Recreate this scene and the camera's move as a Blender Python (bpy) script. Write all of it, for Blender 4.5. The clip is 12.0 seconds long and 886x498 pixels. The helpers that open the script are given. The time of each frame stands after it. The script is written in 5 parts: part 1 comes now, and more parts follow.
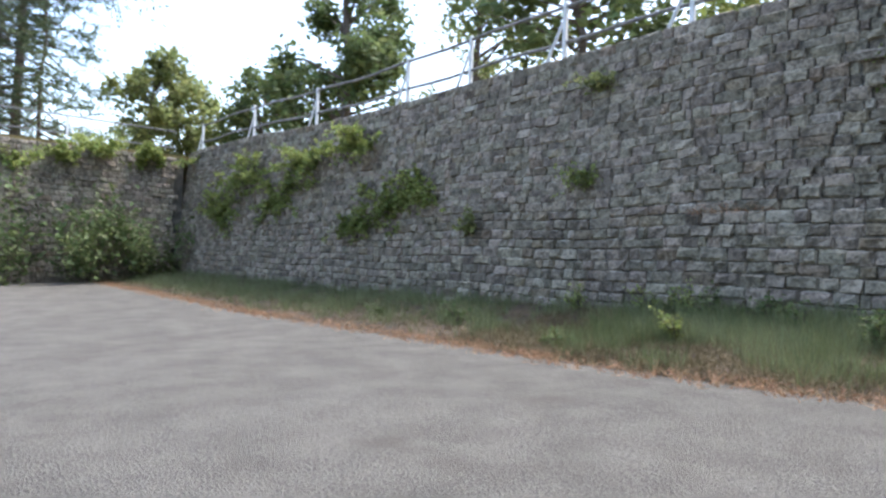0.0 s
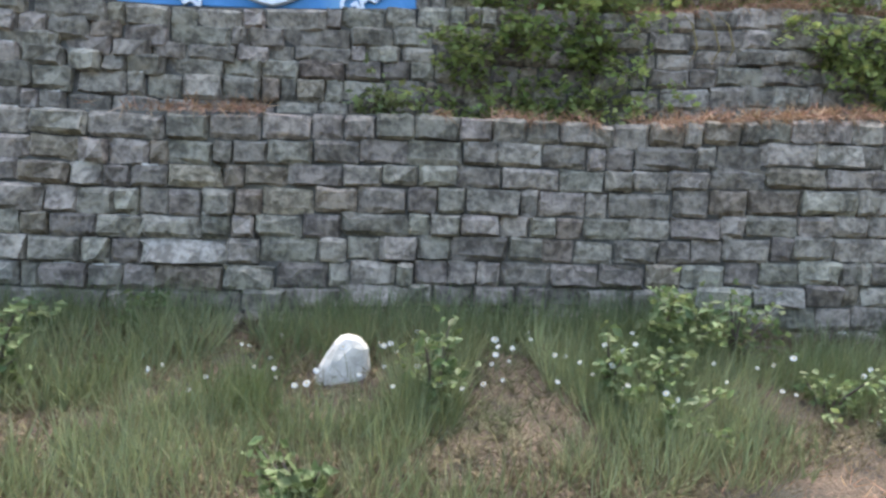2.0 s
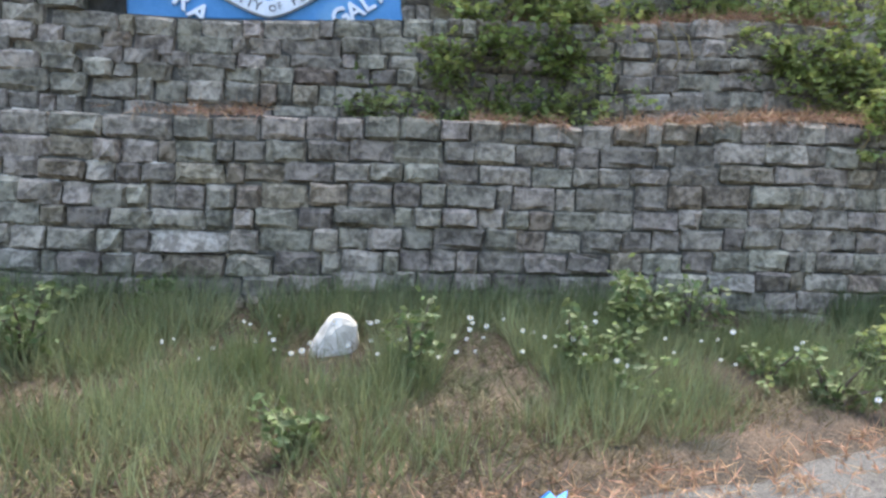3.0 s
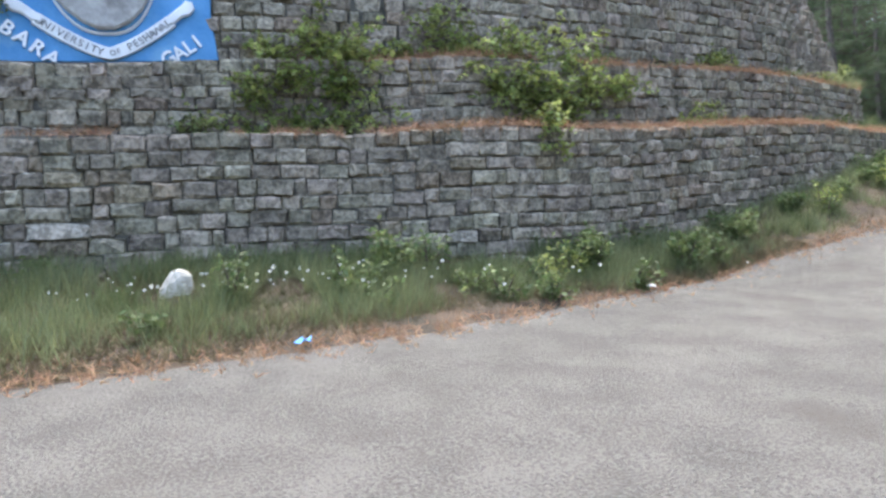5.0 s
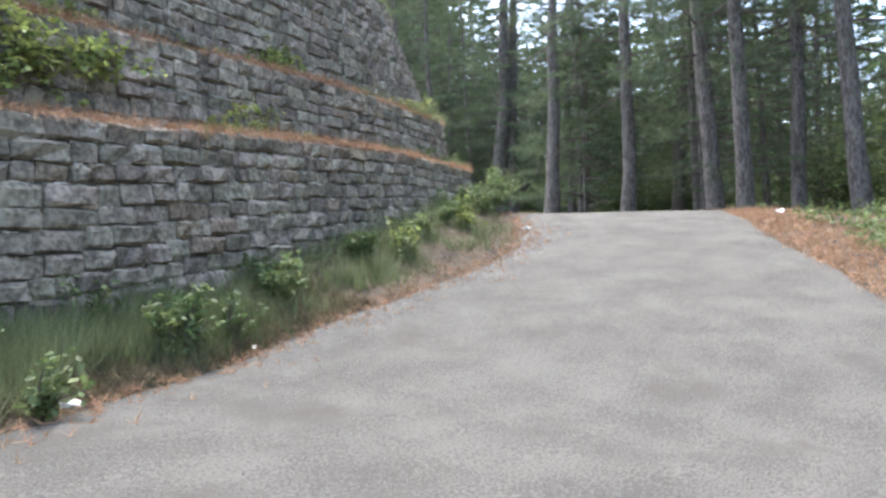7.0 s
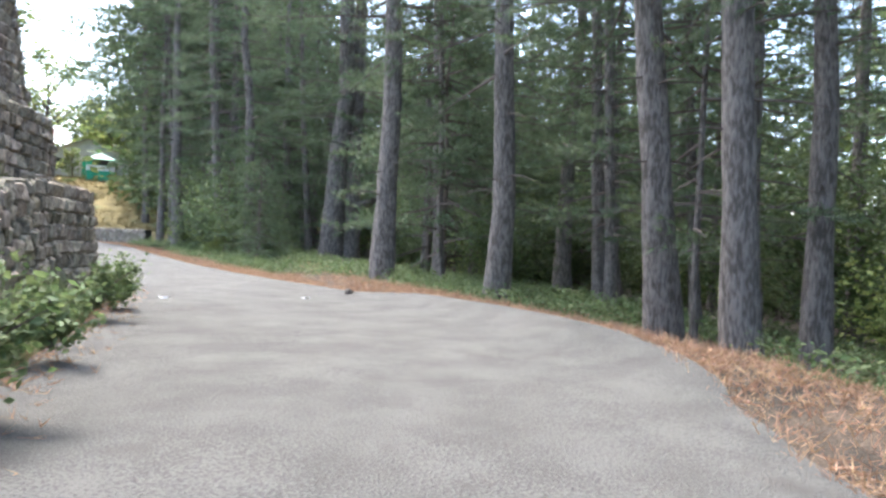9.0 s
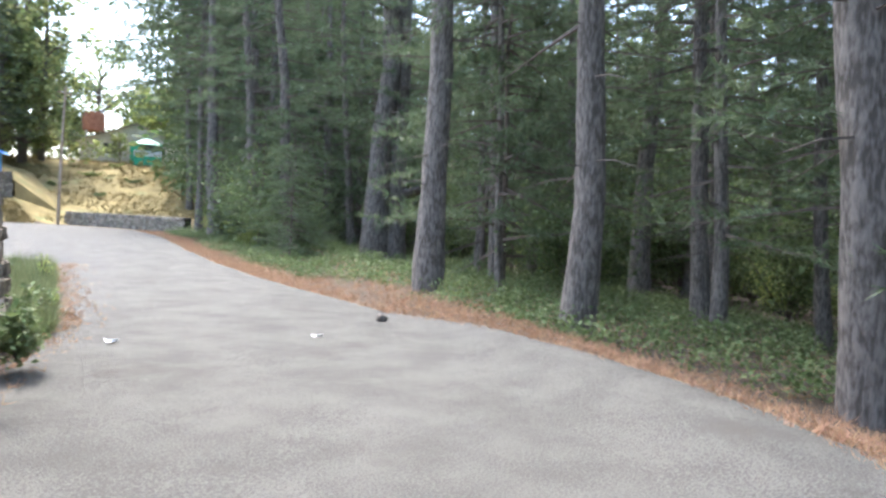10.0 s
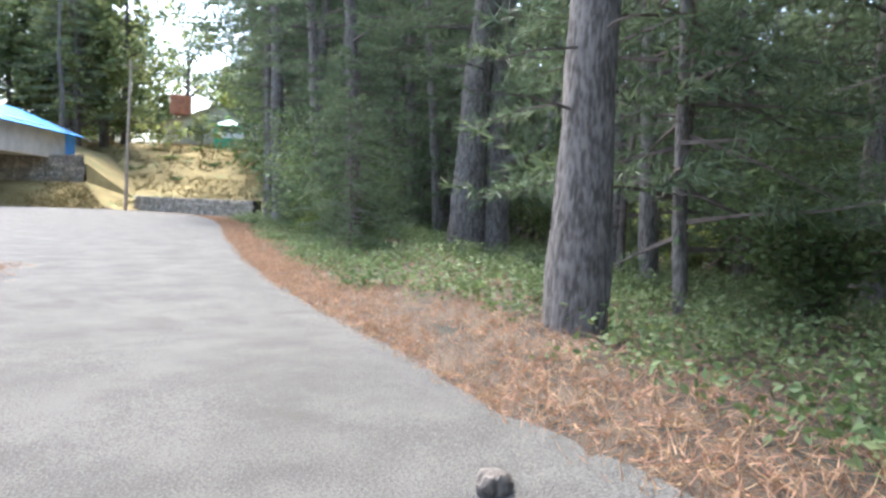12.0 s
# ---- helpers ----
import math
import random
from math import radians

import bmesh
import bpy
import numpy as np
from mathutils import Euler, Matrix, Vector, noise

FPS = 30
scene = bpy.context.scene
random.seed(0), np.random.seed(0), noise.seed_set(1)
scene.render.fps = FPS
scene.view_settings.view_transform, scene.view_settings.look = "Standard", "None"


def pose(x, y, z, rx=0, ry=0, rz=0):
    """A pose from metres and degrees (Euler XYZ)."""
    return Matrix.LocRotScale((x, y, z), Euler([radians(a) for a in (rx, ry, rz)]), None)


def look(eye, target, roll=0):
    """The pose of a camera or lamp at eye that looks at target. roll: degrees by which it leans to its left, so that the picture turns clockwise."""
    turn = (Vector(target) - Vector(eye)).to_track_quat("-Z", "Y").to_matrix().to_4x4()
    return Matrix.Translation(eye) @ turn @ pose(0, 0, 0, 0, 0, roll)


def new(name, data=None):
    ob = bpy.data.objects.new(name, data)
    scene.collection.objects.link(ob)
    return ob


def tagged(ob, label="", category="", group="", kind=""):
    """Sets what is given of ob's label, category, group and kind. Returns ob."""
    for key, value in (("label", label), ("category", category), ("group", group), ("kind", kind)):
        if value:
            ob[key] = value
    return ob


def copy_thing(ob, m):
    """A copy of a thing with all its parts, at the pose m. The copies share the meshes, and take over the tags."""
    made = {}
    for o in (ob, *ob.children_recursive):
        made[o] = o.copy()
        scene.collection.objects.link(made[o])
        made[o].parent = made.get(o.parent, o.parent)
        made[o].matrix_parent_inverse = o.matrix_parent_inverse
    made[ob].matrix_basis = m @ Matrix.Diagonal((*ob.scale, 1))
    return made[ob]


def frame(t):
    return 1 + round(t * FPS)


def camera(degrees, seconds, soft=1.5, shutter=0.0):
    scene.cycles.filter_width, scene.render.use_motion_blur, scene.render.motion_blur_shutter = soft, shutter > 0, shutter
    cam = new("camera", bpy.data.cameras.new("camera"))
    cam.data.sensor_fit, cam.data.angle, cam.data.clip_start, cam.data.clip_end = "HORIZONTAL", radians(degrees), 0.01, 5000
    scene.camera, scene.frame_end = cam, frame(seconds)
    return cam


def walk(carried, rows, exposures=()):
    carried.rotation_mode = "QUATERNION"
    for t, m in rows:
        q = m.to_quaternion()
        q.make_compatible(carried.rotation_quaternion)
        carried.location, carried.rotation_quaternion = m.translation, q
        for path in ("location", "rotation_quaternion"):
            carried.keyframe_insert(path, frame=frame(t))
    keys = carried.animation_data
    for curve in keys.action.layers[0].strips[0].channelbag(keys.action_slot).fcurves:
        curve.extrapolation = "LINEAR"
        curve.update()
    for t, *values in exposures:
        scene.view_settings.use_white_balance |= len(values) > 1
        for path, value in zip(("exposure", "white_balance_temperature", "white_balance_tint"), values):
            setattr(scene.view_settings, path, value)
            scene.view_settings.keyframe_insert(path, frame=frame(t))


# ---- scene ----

# ---------------------------------------------------------------- camera
cam = camera(67.0, 12.0, soft=2.7)
# seconds, eye, heading clockwise from +y, pitch, lean to the left (degrees)
DRIVE = [
    (0, 0.158, -3.862, 0.863, -50.84, 1.26, 2.11),
    (0.2, -0.080, -3.281, 0.924, -42.69, 1.00, 0.99),
    (0.4, -0.197, -2.602, 0.986, -34.16, 0.06, 0.65),
    (0.5, -0.245, -2.253, 1.017, -30.23, -0.27, 0.87),
    (1, -0.258, -1.022, 1.145, -13.13, -3.67, 2.01),
    (1.5, -0.061, -0.158, 1.221, -1.25, -4.95, 2.70),
    (2, -0.000, 0.000, 1.250, -0.08, -5.13, 2.98),
    (2.5, 0.015, -0.016, 1.237, -0.21, -5.05, 3.00),
    (3, 0.083, -0.418, 1.203, 0.40, -4.82, 2.88),
    (3.5, 0.404, -1.453, 1.151, 4.97, -4.49, 0.33),
    (3.7, 0.442, -1.862, 1.109, 7.90, -4.25, -0.04),
    (5.3, 0.561, -2.461, 0.985, 11.77, -3.39, -0.43),
    (5.5, 0.566, -2.475, 0.982, 11.77, -3.14, -0.35),
    (6, 0.719, -2.213, 0.995, 13.87, -3.28, -0.28),
    (6.5, 1.391, -1.444, 1.013, 24.40, -3.64, -0.28),
    (7, 2.993, -0.284, 1.016, 41.93, -0.48, -0.09),
    (7.2, 3.909, 0.316, 1.041, 49.12, 0.97, 0.11),
    (7.5, 5.325, 1.199, 1.112, 56.18, 2.61, -0.83),
    (7.7, 6.276, 1.759, 1.166, 58.39, 3.89, 0.42),
    (8.5, 9.000, 3.480, 1.860, 56.80, 3.40, 1.60),
    (9.3, 11.501, 5.200, 2.640, 49.97, -1.08, 3.61),
    (9.5, 11.791, 5.469, 2.710, 49.45, -0.20, 4.69),
    (10, 13.052, 6.674, 2.773, 48.23, -1.79, 2.62),
    (10.5, 14.098, 7.905, 2.672, 46.10, -2.78, 2.38),
    (11, 15.013, 8.841, 2.671, 44.47, -2.27, 3.00),
    (11.5, 16.071, 10.017, 2.654, 42.99, -4.79, 3.53),
    (12, 17.162, 11.197, 2.630, 40.37, -3.43, 2.06),
]


def ahead(row):
    t, x, y, z, yaw, pitch, lean = row
    a, b = radians(yaw), radians(pitch)
    return (t, look((x, y, z), (x + 2 * math.sin(a) * math.cos(b), y + 2 * math.cos(a) * math.cos(b), z + 2 * math.sin(b)), lean))


walk(cam, [ahead(r) for r in DRIVE],
     exposures=[(0, 2.1, 6250, 10), (1, 2.6, 6300, 10.5), (7, 2.65, 6200, 9.5), (9, 2.8, 6100, 9.5), (12, 2.88, 6050, 9.5)])

# ---------------------------------------------------------------- light
SUN_HEIGHT, SUN_FROM = 66.0, 12.0          # degrees up, heading from +y towards +x
world = bpy.data.worlds.new("sky")
scene.world = world
world.use_nodes = True
wn = world.node_tree.nodes
sky = wn.new("ShaderNodeTexSky")
sky.sky_type = "NISHITA"
sky.sun_disc = False
sky.sun_elevation = radians(SUN_HEIGHT)
sky.sun_rotation = radians(SUN_FROM)
sky.air_density, sky.dust_density, sky.ozone_density = 1.1, 3.6, 1.0
wn["Background"].inputs["Strength"].default_value = 0.15
world.node_tree.links.new(sky.outputs["Color"], wn["Background"].inputs["Color"])
sun = new("sun", bpy.data.lights.new("sun", "SUN"))
sun.data.energy, sun.data.angle, sun.data.color = 1.3, radians(12.0), (1.0, 0.97, 0.92)
e, r = radians(SUN_HEIGHT), radians(SUN_FROM)
sun.matrix_world = look((math.sin(r) * math.cos(e) * 50, math.cos(r) * math.cos(e) * 50, math.sin(e) * 50), (0, 0, 0))


# ---------------------------------------------------------------- materials
def material(name, low, high, scale=4.0, rough=0.85, bump=0.3, bump_scale=30.0, third=None, third_at=0.62, fine=0.35,
             spread=0.0, through_light=0.0, metal=0.0, stretch=1.0):
    """Two colours mixed by a broad and a fine noise, a third one in patches, a bump, and a spread from piece to piece."""
    m = bpy.data.materials.new(name)
    m.use_nodes = True
    n, l = m.node_tree.nodes, m.node_tree.links
    bsdf = n["Principled BSDF"]
    place = n.new("ShaderNodeNewGeometry")
    wide, grain = n.new("ShaderNodeTexNoise"), n.new("ShaderNodeTexNoise")
    wide.inputs["Scale"].default_value, wide.inputs["Detail"].default_value = scale, 6
    grain.inputs["Scale"].default_value, grain.inputs["Detail"].default_value = bump_scale, 8
    drawn = n.new("ShaderNodeVectorMath")
    drawn.operation = "MULTIPLY"
    drawn.inputs[1].default_value = (1, 1, stretch)
    l.new(place.outputs["Position"], drawn.inputs[0])
    for tex in (wide, grain):
        l.new(drawn.outputs[0], tex.inputs["Vector"])
    mixed = n.new("ShaderNodeMath")
    mixed.operation = "MULTIPLY_ADD"
    l.new(grain.outputs["Fac"], mixed.inputs[0])
    mixed.inputs[1].default_value = fine
    l.new(wide.outputs["Fac"], mixed.inputs[2])
    span = n.new("ShaderNodeMapRange")
    span.inputs["From Min"].default_value = 0.32 + fine * 0.5
    span.inputs["From Max"].default_value = 0.68 + fine * 0.5
    l.new(mixed.outputs[0], span.inputs["Value"])
    mix = n.new("ShaderNodeMix")
    mix.data_type = "RGBA"
    mix.inputs["A"].default_value, mix.inputs["B"].default_value = (*low, 1), (*high, 1)
    l.new(span.outputs["Result"], mix.inputs["Factor"])
    colour = mix.outputs["Result"]
    if third:
        patch = n.new("ShaderNodeTexNoise")
        patch.inputs["Scale"].default_value, patch.inputs["Detail"].default_value = scale * 0.6, 7
        shift = n.new("ShaderNodeVectorMath")
        shift.inputs[1].default_value = (17.3, 5.1, 9.7)
        l.new(place.outputs["Position"], shift.inputs[0])
        l.new(shift.outputs[0], patch.inputs["Vector"])
        step = n.new("ShaderNodeMapRange")
        step.inputs["From Min"].default_value, step.inputs["From Max"].default_value = third_at - 0.04, third_at + 0.08
        l.new(patch.outputs["Fac"], step.inputs["Value"])
        over = n.new("ShaderNodeMix")
        over.data_type = "RGBA"
        l.new(step.outputs["Result"], over.inputs["Factor"])
        l.new(colour, over.inputs["A"])
        over.inputs["B"].default_value = (*third, 1)
        colour = over.outputs["Result"]
    if spread:
        info = n.new("ShaderNodeObjectInfo")
        add = n.new("ShaderNodeMath")
        l.new(info.outputs["Random"], add.inputs[0])
        l.new(place.outputs["Random Per Island"], add.inputs[1])
        wrap = n.new("ShaderNodeMath")
        wrap.operation = "FRACT"
        l.new(add.outputs[0], wrap.inputs[0])
        bright = n.new("ShaderNodeMapRange")
        bright.inputs["To Min"].default_value, bright.inputs["To Max"].default_value = 1 - spread, 1 + spread
        l.new(wrap.outputs[0], bright.inputs["Value"])
        hsv = n.new("ShaderNodeHueSaturation")
        l.new(bright.outputs["Result"], hsv.inputs["Value"])
        turn = n.new("ShaderNodeMapRange")
        again = n.new("ShaderNodeMath")
        again.operation = "MULTIPLY"
        again.inputs[1].default_value = 7.31
        l.new(wrap.outputs[0], again.inputs[0])
        last = n.new("ShaderNodeMath")
        last.operation = "FRACT"
        l.new(again.outputs[0], last.inputs[0])
        turn.inputs["To Min"].default_value, turn.inputs["To Max"].default_value = 0.5 - 0.06 * spread, 0.5 + 0.06 * spread
        l.new(last.outputs[0], turn.inputs["Value"])
        l.new(turn.outputs["Result"], hsv.inputs["Hue"])
        l.new(colour, hsv.inputs["Color"])
        colour = hsv.outputs["Color"]
    l.new(colour, bsdf.inputs["Base Color"])
    bsdf.inputs["Roughness"].default_value = rough
    bsdf.inputs["Metallic"].default_value = metal
    bsdf.inputs["Specular IOR Level"].default_value = 0.3
    if through_light:
        bsdf.inputs["Transmission Weight"].default_value = 0.0
        glow = n.new("ShaderNodeBsdfTranslucent")
        l.new(colour, glow.inputs["Color"])
        both = n.new("ShaderNodeMixShader")
        both.inputs["Fac"].default_value = through_light
        l.new(bsdf.outputs[0], both.inputs[1])
        l.new(glow.outputs[0], both.inputs[2])
        l.new(both.outputs[0], n["Material Output"].inputs["Surface"])
    if bump:
        b = n.new("ShaderNodeBump")
        b.inputs["Strength"].default_value, b.inputs["Distance"].default_value = bump, 0.02
        l.new(mixed.outputs[0], b.inputs["Height"])
        l.new(b.outputs["Normal"], bsdf.inputs["Normal"])
    return m


STONE = material("grey_stone", (0.118, 0.101, 0.077), (0.31, 0.268, 0.204), 8, 0.92, 1.0, 26, (0.33, 0.29, 0.225), 0.68, fine=1.0, spread=0.32)
TAN_STONE = material("tan_stone", (0.125, 0.100, 0.070), (0.285, 0.232, 0.165), 9, 0.92, 1.0, 26, fine=1.3, spread=0.25)
PALE_STONE = material("pale_stone", (0.19, 0.168, 0.13), (0.39, 0.35, 0.28), 9, 0.92, 1.0, 26, fine=1.3, spread=0.15)
MORTAR = material("dark_joint", (0.045, 0.042, 0.035), (0.12, 0.11, 0.09), 5, 0.95, 0.6, 60, (0.16, 0.145, 0.115), 0.6)
# lime; its paleness also stands for sunlit upper edges of the wall's stones
LIME = material("lime_mortar", (0.36, 0.33, 0.27), (0.58, 0.54, 0.46), 12, 0.95, 0.5, 80)
ROAD = material("worn_concrete", (0.088, 0.083, 0.073), (0.150, 0.142, 0.126), 2.3, 0.92, 1.0, 75, (0.094, 0.087, 0.075), 0.64, fine=2.2)
EARTH = material("needle_litter", (0.035, 0.027, 0.019), (0.105, 0.075, 0.05), 3, 0.95, 1.0, 60, (0.035, 0.032, 0.022), 0.6, fine=1.4)
NEEDLES_DRY = material("dry_needles", (0.25, 0.145, 0.08), (0.42, 0.265, 0.165), 6, 0.9, 0.0, 40, spread=0.3, through_light=0.2)
DRY_GRASS = material("dry_grass", (0.145, 0.112, 0.045), (0.25, 0.195, 0.082), 1.0, 0.95, 0.8, 40, (0.16, 0.165, 0.07), 0.62, fine=0.9)
STRAW = material("dry_straw", (0.10, 0.080, 0.042), (0.18, 0.145, 0.078), 1.0, 0.95, 0.8, 40, (0.11, 0.115, 0.055), 0.6, fine=0.9)
GRASS = material("grass_blade", (0.11, 0.135, 0.055), (0.21, 0.235, 0.12), 1.5, 0.7, 0.0, 20, spread=0.35, through_light=0.3)
LEAF = material("shrub_leaf", (0.15, 0.195, 0.05), (0.32, 0.36, 0.12), 2, 0.55, 0.0, 20, spread=0.35, through_light=0.5)
LEAF_DARK = material("tree_leaf", (0.075, 0.11, 0.038), (0.155, 0.195, 0.08), 1, 0.6, 0.0, 20, spread=0.35, through_light=0.4)
LEAF_PALE = material("pale_leaf", (0.15, 0.19, 0.07), (0.28, 0.30, 0.12), 1, 0.6, 0.0, 20, spread=0.3, through_light=0.5)
PINE = material("pine_needle", (0.07, 0.10, 0.05), (0.14, 0.175, 0.09), 0.8, 0.6, 0.0, 20, spread=0.35, through_light=0.35)
BARK = material("pine_bark", (0.070, 0.060, 0.050), (0.185, 0.160, 0.138), 11, 0.95, 1.0, 30, fine=1.2, stretch=0.3)
TWIG = material("twig_bark", (0.07, 0.055, 0.045), (0.14, 0.11, 0.09), 9, 0.9, 0.0, 22)
PETAL = material("white_petal", (0.75, 0.75, 0.73), (0.82, 0.82, 0.80), 3, 0.6, 0.0, 20, through_light=0.3)
YOLK = material("yellow_flower_eye", (0.6, 0.42, 0.04), (0.7, 0.5, 0.06), 3, 0.6, 0.0, 20)
BLUE = material("blue_sign_paint", (0.06, 0.21, 0.43), (0.10, 0.28, 0.52), 4, 0.6, 0.3, 35, (0.17, 0.34, 0.50), 0.6)
WHITE = material("white_sign_paint", (0.62, 0.63, 0.64), (0.76, 0.77, 0.78), 6, 0.6, 0.2, 40)
CREST = material("weathered_cement", (0.24, 0.235, 0.22), (0.42, 0.41, 0.39), 6, 0.85, 0.9, 25, (0.17, 0.16, 0.15), 0.6)
INK = material("grey_lettering", (0.10, 0.10, 0.105), (0.18, 0.18, 0.18), 8, 0.7, 0.0)
STEEL = material("galvanised_steel", (0.45, 0.47, 0.48), (0.60, 0.62, 0.63), 8, 0.5, 0.2, 60, metal=0.2)
PAINTED_POST = material("white_post", (0.62, 0.64, 0.64), (0.78, 0.79, 0.79), 9, 0.7, 0.3, 60)
PIPE = material("dark_pipe", (0.10, 0.10, 0.10), (0.20, 0.20, 0.20), 9, 0.6, 0.2, 60)
TARP = material("blue_sheet", (0.06, 0.25, 0.62), (0.10, 0.36, 0.78), 2, 0.5, 0.2, 20)
PLASTER = material("house_plaster", (0.45, 0.42, 0.36), (0.60, 0.56, 0.49), 1.5, 0.9, 0.3, 20)
ROOF = material("rusty_roof_sheet", (0.16, 0.13, 0.11), (0.27, 0.22, 0.18), 2, 0.7, 0.3, 20)
GREEN = material("green_paint", (0.03, 0.30, 0.17), (0.05, 0.40, 0.24), 2, 0.5, 0.1, 20)
GREEN_ROOF = material("green_roof_sheet", (0.10, 0.30, 0.20), (0.16, 0.40, 0.28), 2, 0.5, 0.1, 20)
RUST = material("rusty_tank", (0.30, 0.13, 0.08), (0.42, 0.20, 0.13), 3, 0.8, 0.3, 20)
TEAL = material("teal_board", (0.02, 0.20, 0.24), (0.03, 0.26, 0.30), 2, 0.4, 0.0)
DARK = material("dark_opening", (0.02, 0.02, 0.02), (0.04, 0.04, 0.04), 2, 0.6, 0.0)
WOOD = material("weathered_pole", (0.22, 0.16, 0.11), (0.36, 0.28, 0.20), 6, 0.9, 0.4, 40)
LITTER = material("white_plastic", (0.7, 0.71, 0.72), (0.8, 0.8, 0.8), 8, 0.5, 0.2, 30)


# ---------------------------------------------------------------- mesh helpers
def smooth(a, b, v):
    t = np.clip((np.asarray(v, float) - a) / (b - a), 0, 1)
    return t * t * (3 - 2 * t)


def mesh_part(name, verts, faces, mat, parent=None, label="", flat=True):
    me = bpy.data.meshes.new(name)
    me.from_pydata([tuple(v) for v in verts], [], [tuple(f) for f in faces])
    mats = mat if isinstance(mat, (list, tuple)) else [mat]
    for m in mats:
        me.materials.append(m)
    if not flat:
        me.shade_smooth()
    me.update()
    ob = new(name, me)
    if parent:
        ob.parent = parent
    if label:
        ob["label"] = label
    return ob


def part(name, bm, mat, parent=None, label="", flat=True):
    me = bpy.data.meshes.new(name)
    bm.to_mesh(me)
    bm.free()
    me.materials.append(mat)
    if not flat:
        me.shade_smooth()
    ob = new(name, me)
    if parent:
        ob.parent = parent
    if label:
        ob["label"] = label
    return ob


def thing(name, place, label, category, group="", turn=0.0, kind=""):
    ob = new(name)
    ob.matrix_basis = pose(*place, 0, 0, turn)
    return tagged(ob, label, category, group, kind)


def box(bm, centre, size, turn=0.0, bevel=0.0):
    made = bmesh.ops.create_cube(bm, size=1.0, matrix=pose(*centre, 0, 0, turn) @ Matrix.Diagonal((*size, 1)))
    if bevel:
        edges = {e for v in made["verts"] for e in v.link_edges}
        bmesh.ops.bevel(bm, geom=list(edges), offset=bevel, segments=2, affect="EDGES")


def tube(points, radii, sides=8, rng=None, rough=0.0):
    """Vertices and faces of a tapered tube along points."""
    verts, faces = [], []
    pts = [Vector(p) for p in points]
    for i, p in enumerate(pts):
        way = (pts[min(i + 1, len(pts) - 1)] - pts[max(i - 1, 0)]).normalized()
        a = way.orthogonal().normalized() if abs(way.z) < 0.9 else Vector((1, 0, 0))
        a = (a - way * a.dot(way)).normalized()
        b = way.cross(a)
        for k in range(sides):
            ang = 2 * math.pi * k / sides
            rad = radii[i] * (1 + (rng.uniform(-rough, rough) if rng else 0))
            verts.append(p + (a * math.cos(ang) + b * math.sin(ang)) * rad)
    for i in range(len(pts) - 1):
        for k in range(sides):
            j = (k + 1) % sides
            faces.append((i * sides + k, i * sides + j, (i + 1) * sides + j, (i + 1) * sides + k))
    faces.append(tuple(range(sides))[::-1])
    faces.append(tuple(range((len(pts) - 1) * sides, len(pts) * sides)))
    return verts, faces


def join(pieces):
    verts, faces = [], []
    for v, f in pieces:
        n = len(verts)
        verts.extend(v)
        faces.extend(tuple(i + n for i in face) for face in f)
    return verts, faces


def leaves(centres, size, rng, up=0.4, long=1.7, droop=0.0):
    """Folded four-cornered leaves, one at each centre."""
    c = np.asarray(centres, float)
    n = len(c)
    way = rng.normal(size=(n, 3))
    way[:, 2] = way[:, 2] * 0.5 - droop
    way /= np.linalg.norm(way, axis=1)[:, None]
    normal = rng.normal(size=(n, 3))
    normal[:, 2] += up * 2
    side = np.cross(way, normal)
    side /= np.linalg.norm(side, axis=1)[:, None] + 1e-9
    nrm = np.cross(side, way)
    s = size * rng.uniform(0.6, 1.3, (n, 1))
    v = np.stack([c - way * s * long * 0.5, c + side * s * 0.5 + nrm * s * 0.12, c + way * s * long * 0.5, c - side * s * 0.5 + nrm * s * 0.12], 1).reshape(-1, 3)
    f = np.arange(4 * n).reshape(n, 4)
    return v.tolist(), f.tolist()


def needles(centres, ways, length, width, count, rng, spread=0.7):
    """Tufts of narrow three-cornered needles round a way."""
    c = np.repeat(np.asarray(centres, float), count, 0)
    w = np.repeat(np.asarray(ways, float), count, 0) + rng.normal(size=(len(c), 3)) * spread
    w /= np.linalg.norm(w, axis=1)[:, None]
    side = np.cross(w, rng.normal(size=w.shape))
    side /= np.linalg.norm(side, axis=1)[:, None] + 1e-9
    ln = length * rng.uniform(0.6, 1.2, (len(c), 1))
    v = np.stack([c - side * width, c + side * width, c + w * ln], 1).reshape(-1, 3)
    return v.tolist(), np.arange(3 * len(c)).reshape(-1, 3).tolist()


# ---------------------------------------------------------------- plan
WALL = [(-24.5, 3.9), (-15, 3.9), (-10, 3.9), (-6, 3.9), (-3.5, 3.92), (-1.7, 4.02), (0.0, 4.2), (1.2, 4.3), (2.4, 4.3), (3.5, 4.5), (4.4, 4.85),
        (7.4, 6.3), (9.6, 7.4), (10.95, 8.0), (11.85, 8.8), (12.75, 10.3), (13.8, 12.0), (14.6, 13.0), (14.9, 13.9), (14.4, 15.4), (13.2, 17.2), (11.0, 20.0)]


def spline(points, step=0.05):
    p = [Vector((*q, 0)) for q in points]
    out = []
    for i in range(len(p) - 1):
        a, b, c, d = p[max(i - 1, 0)], p[i], p[i + 1], p[min(i + 2, len(p) - 1)]
        n = max(2, int((c - b).length / step))
        for k in range(n):
            t = k / n
            out.append(0.5 * ((2 * b) + (c - a) * t + (2 * a - 5 * b + 4 * c - d) * t * t + (3 * b - a - 3 * c + d) * t ** 3))
    out.append(p[-1])
    return np.array([(q.x, q.y) for q in out])


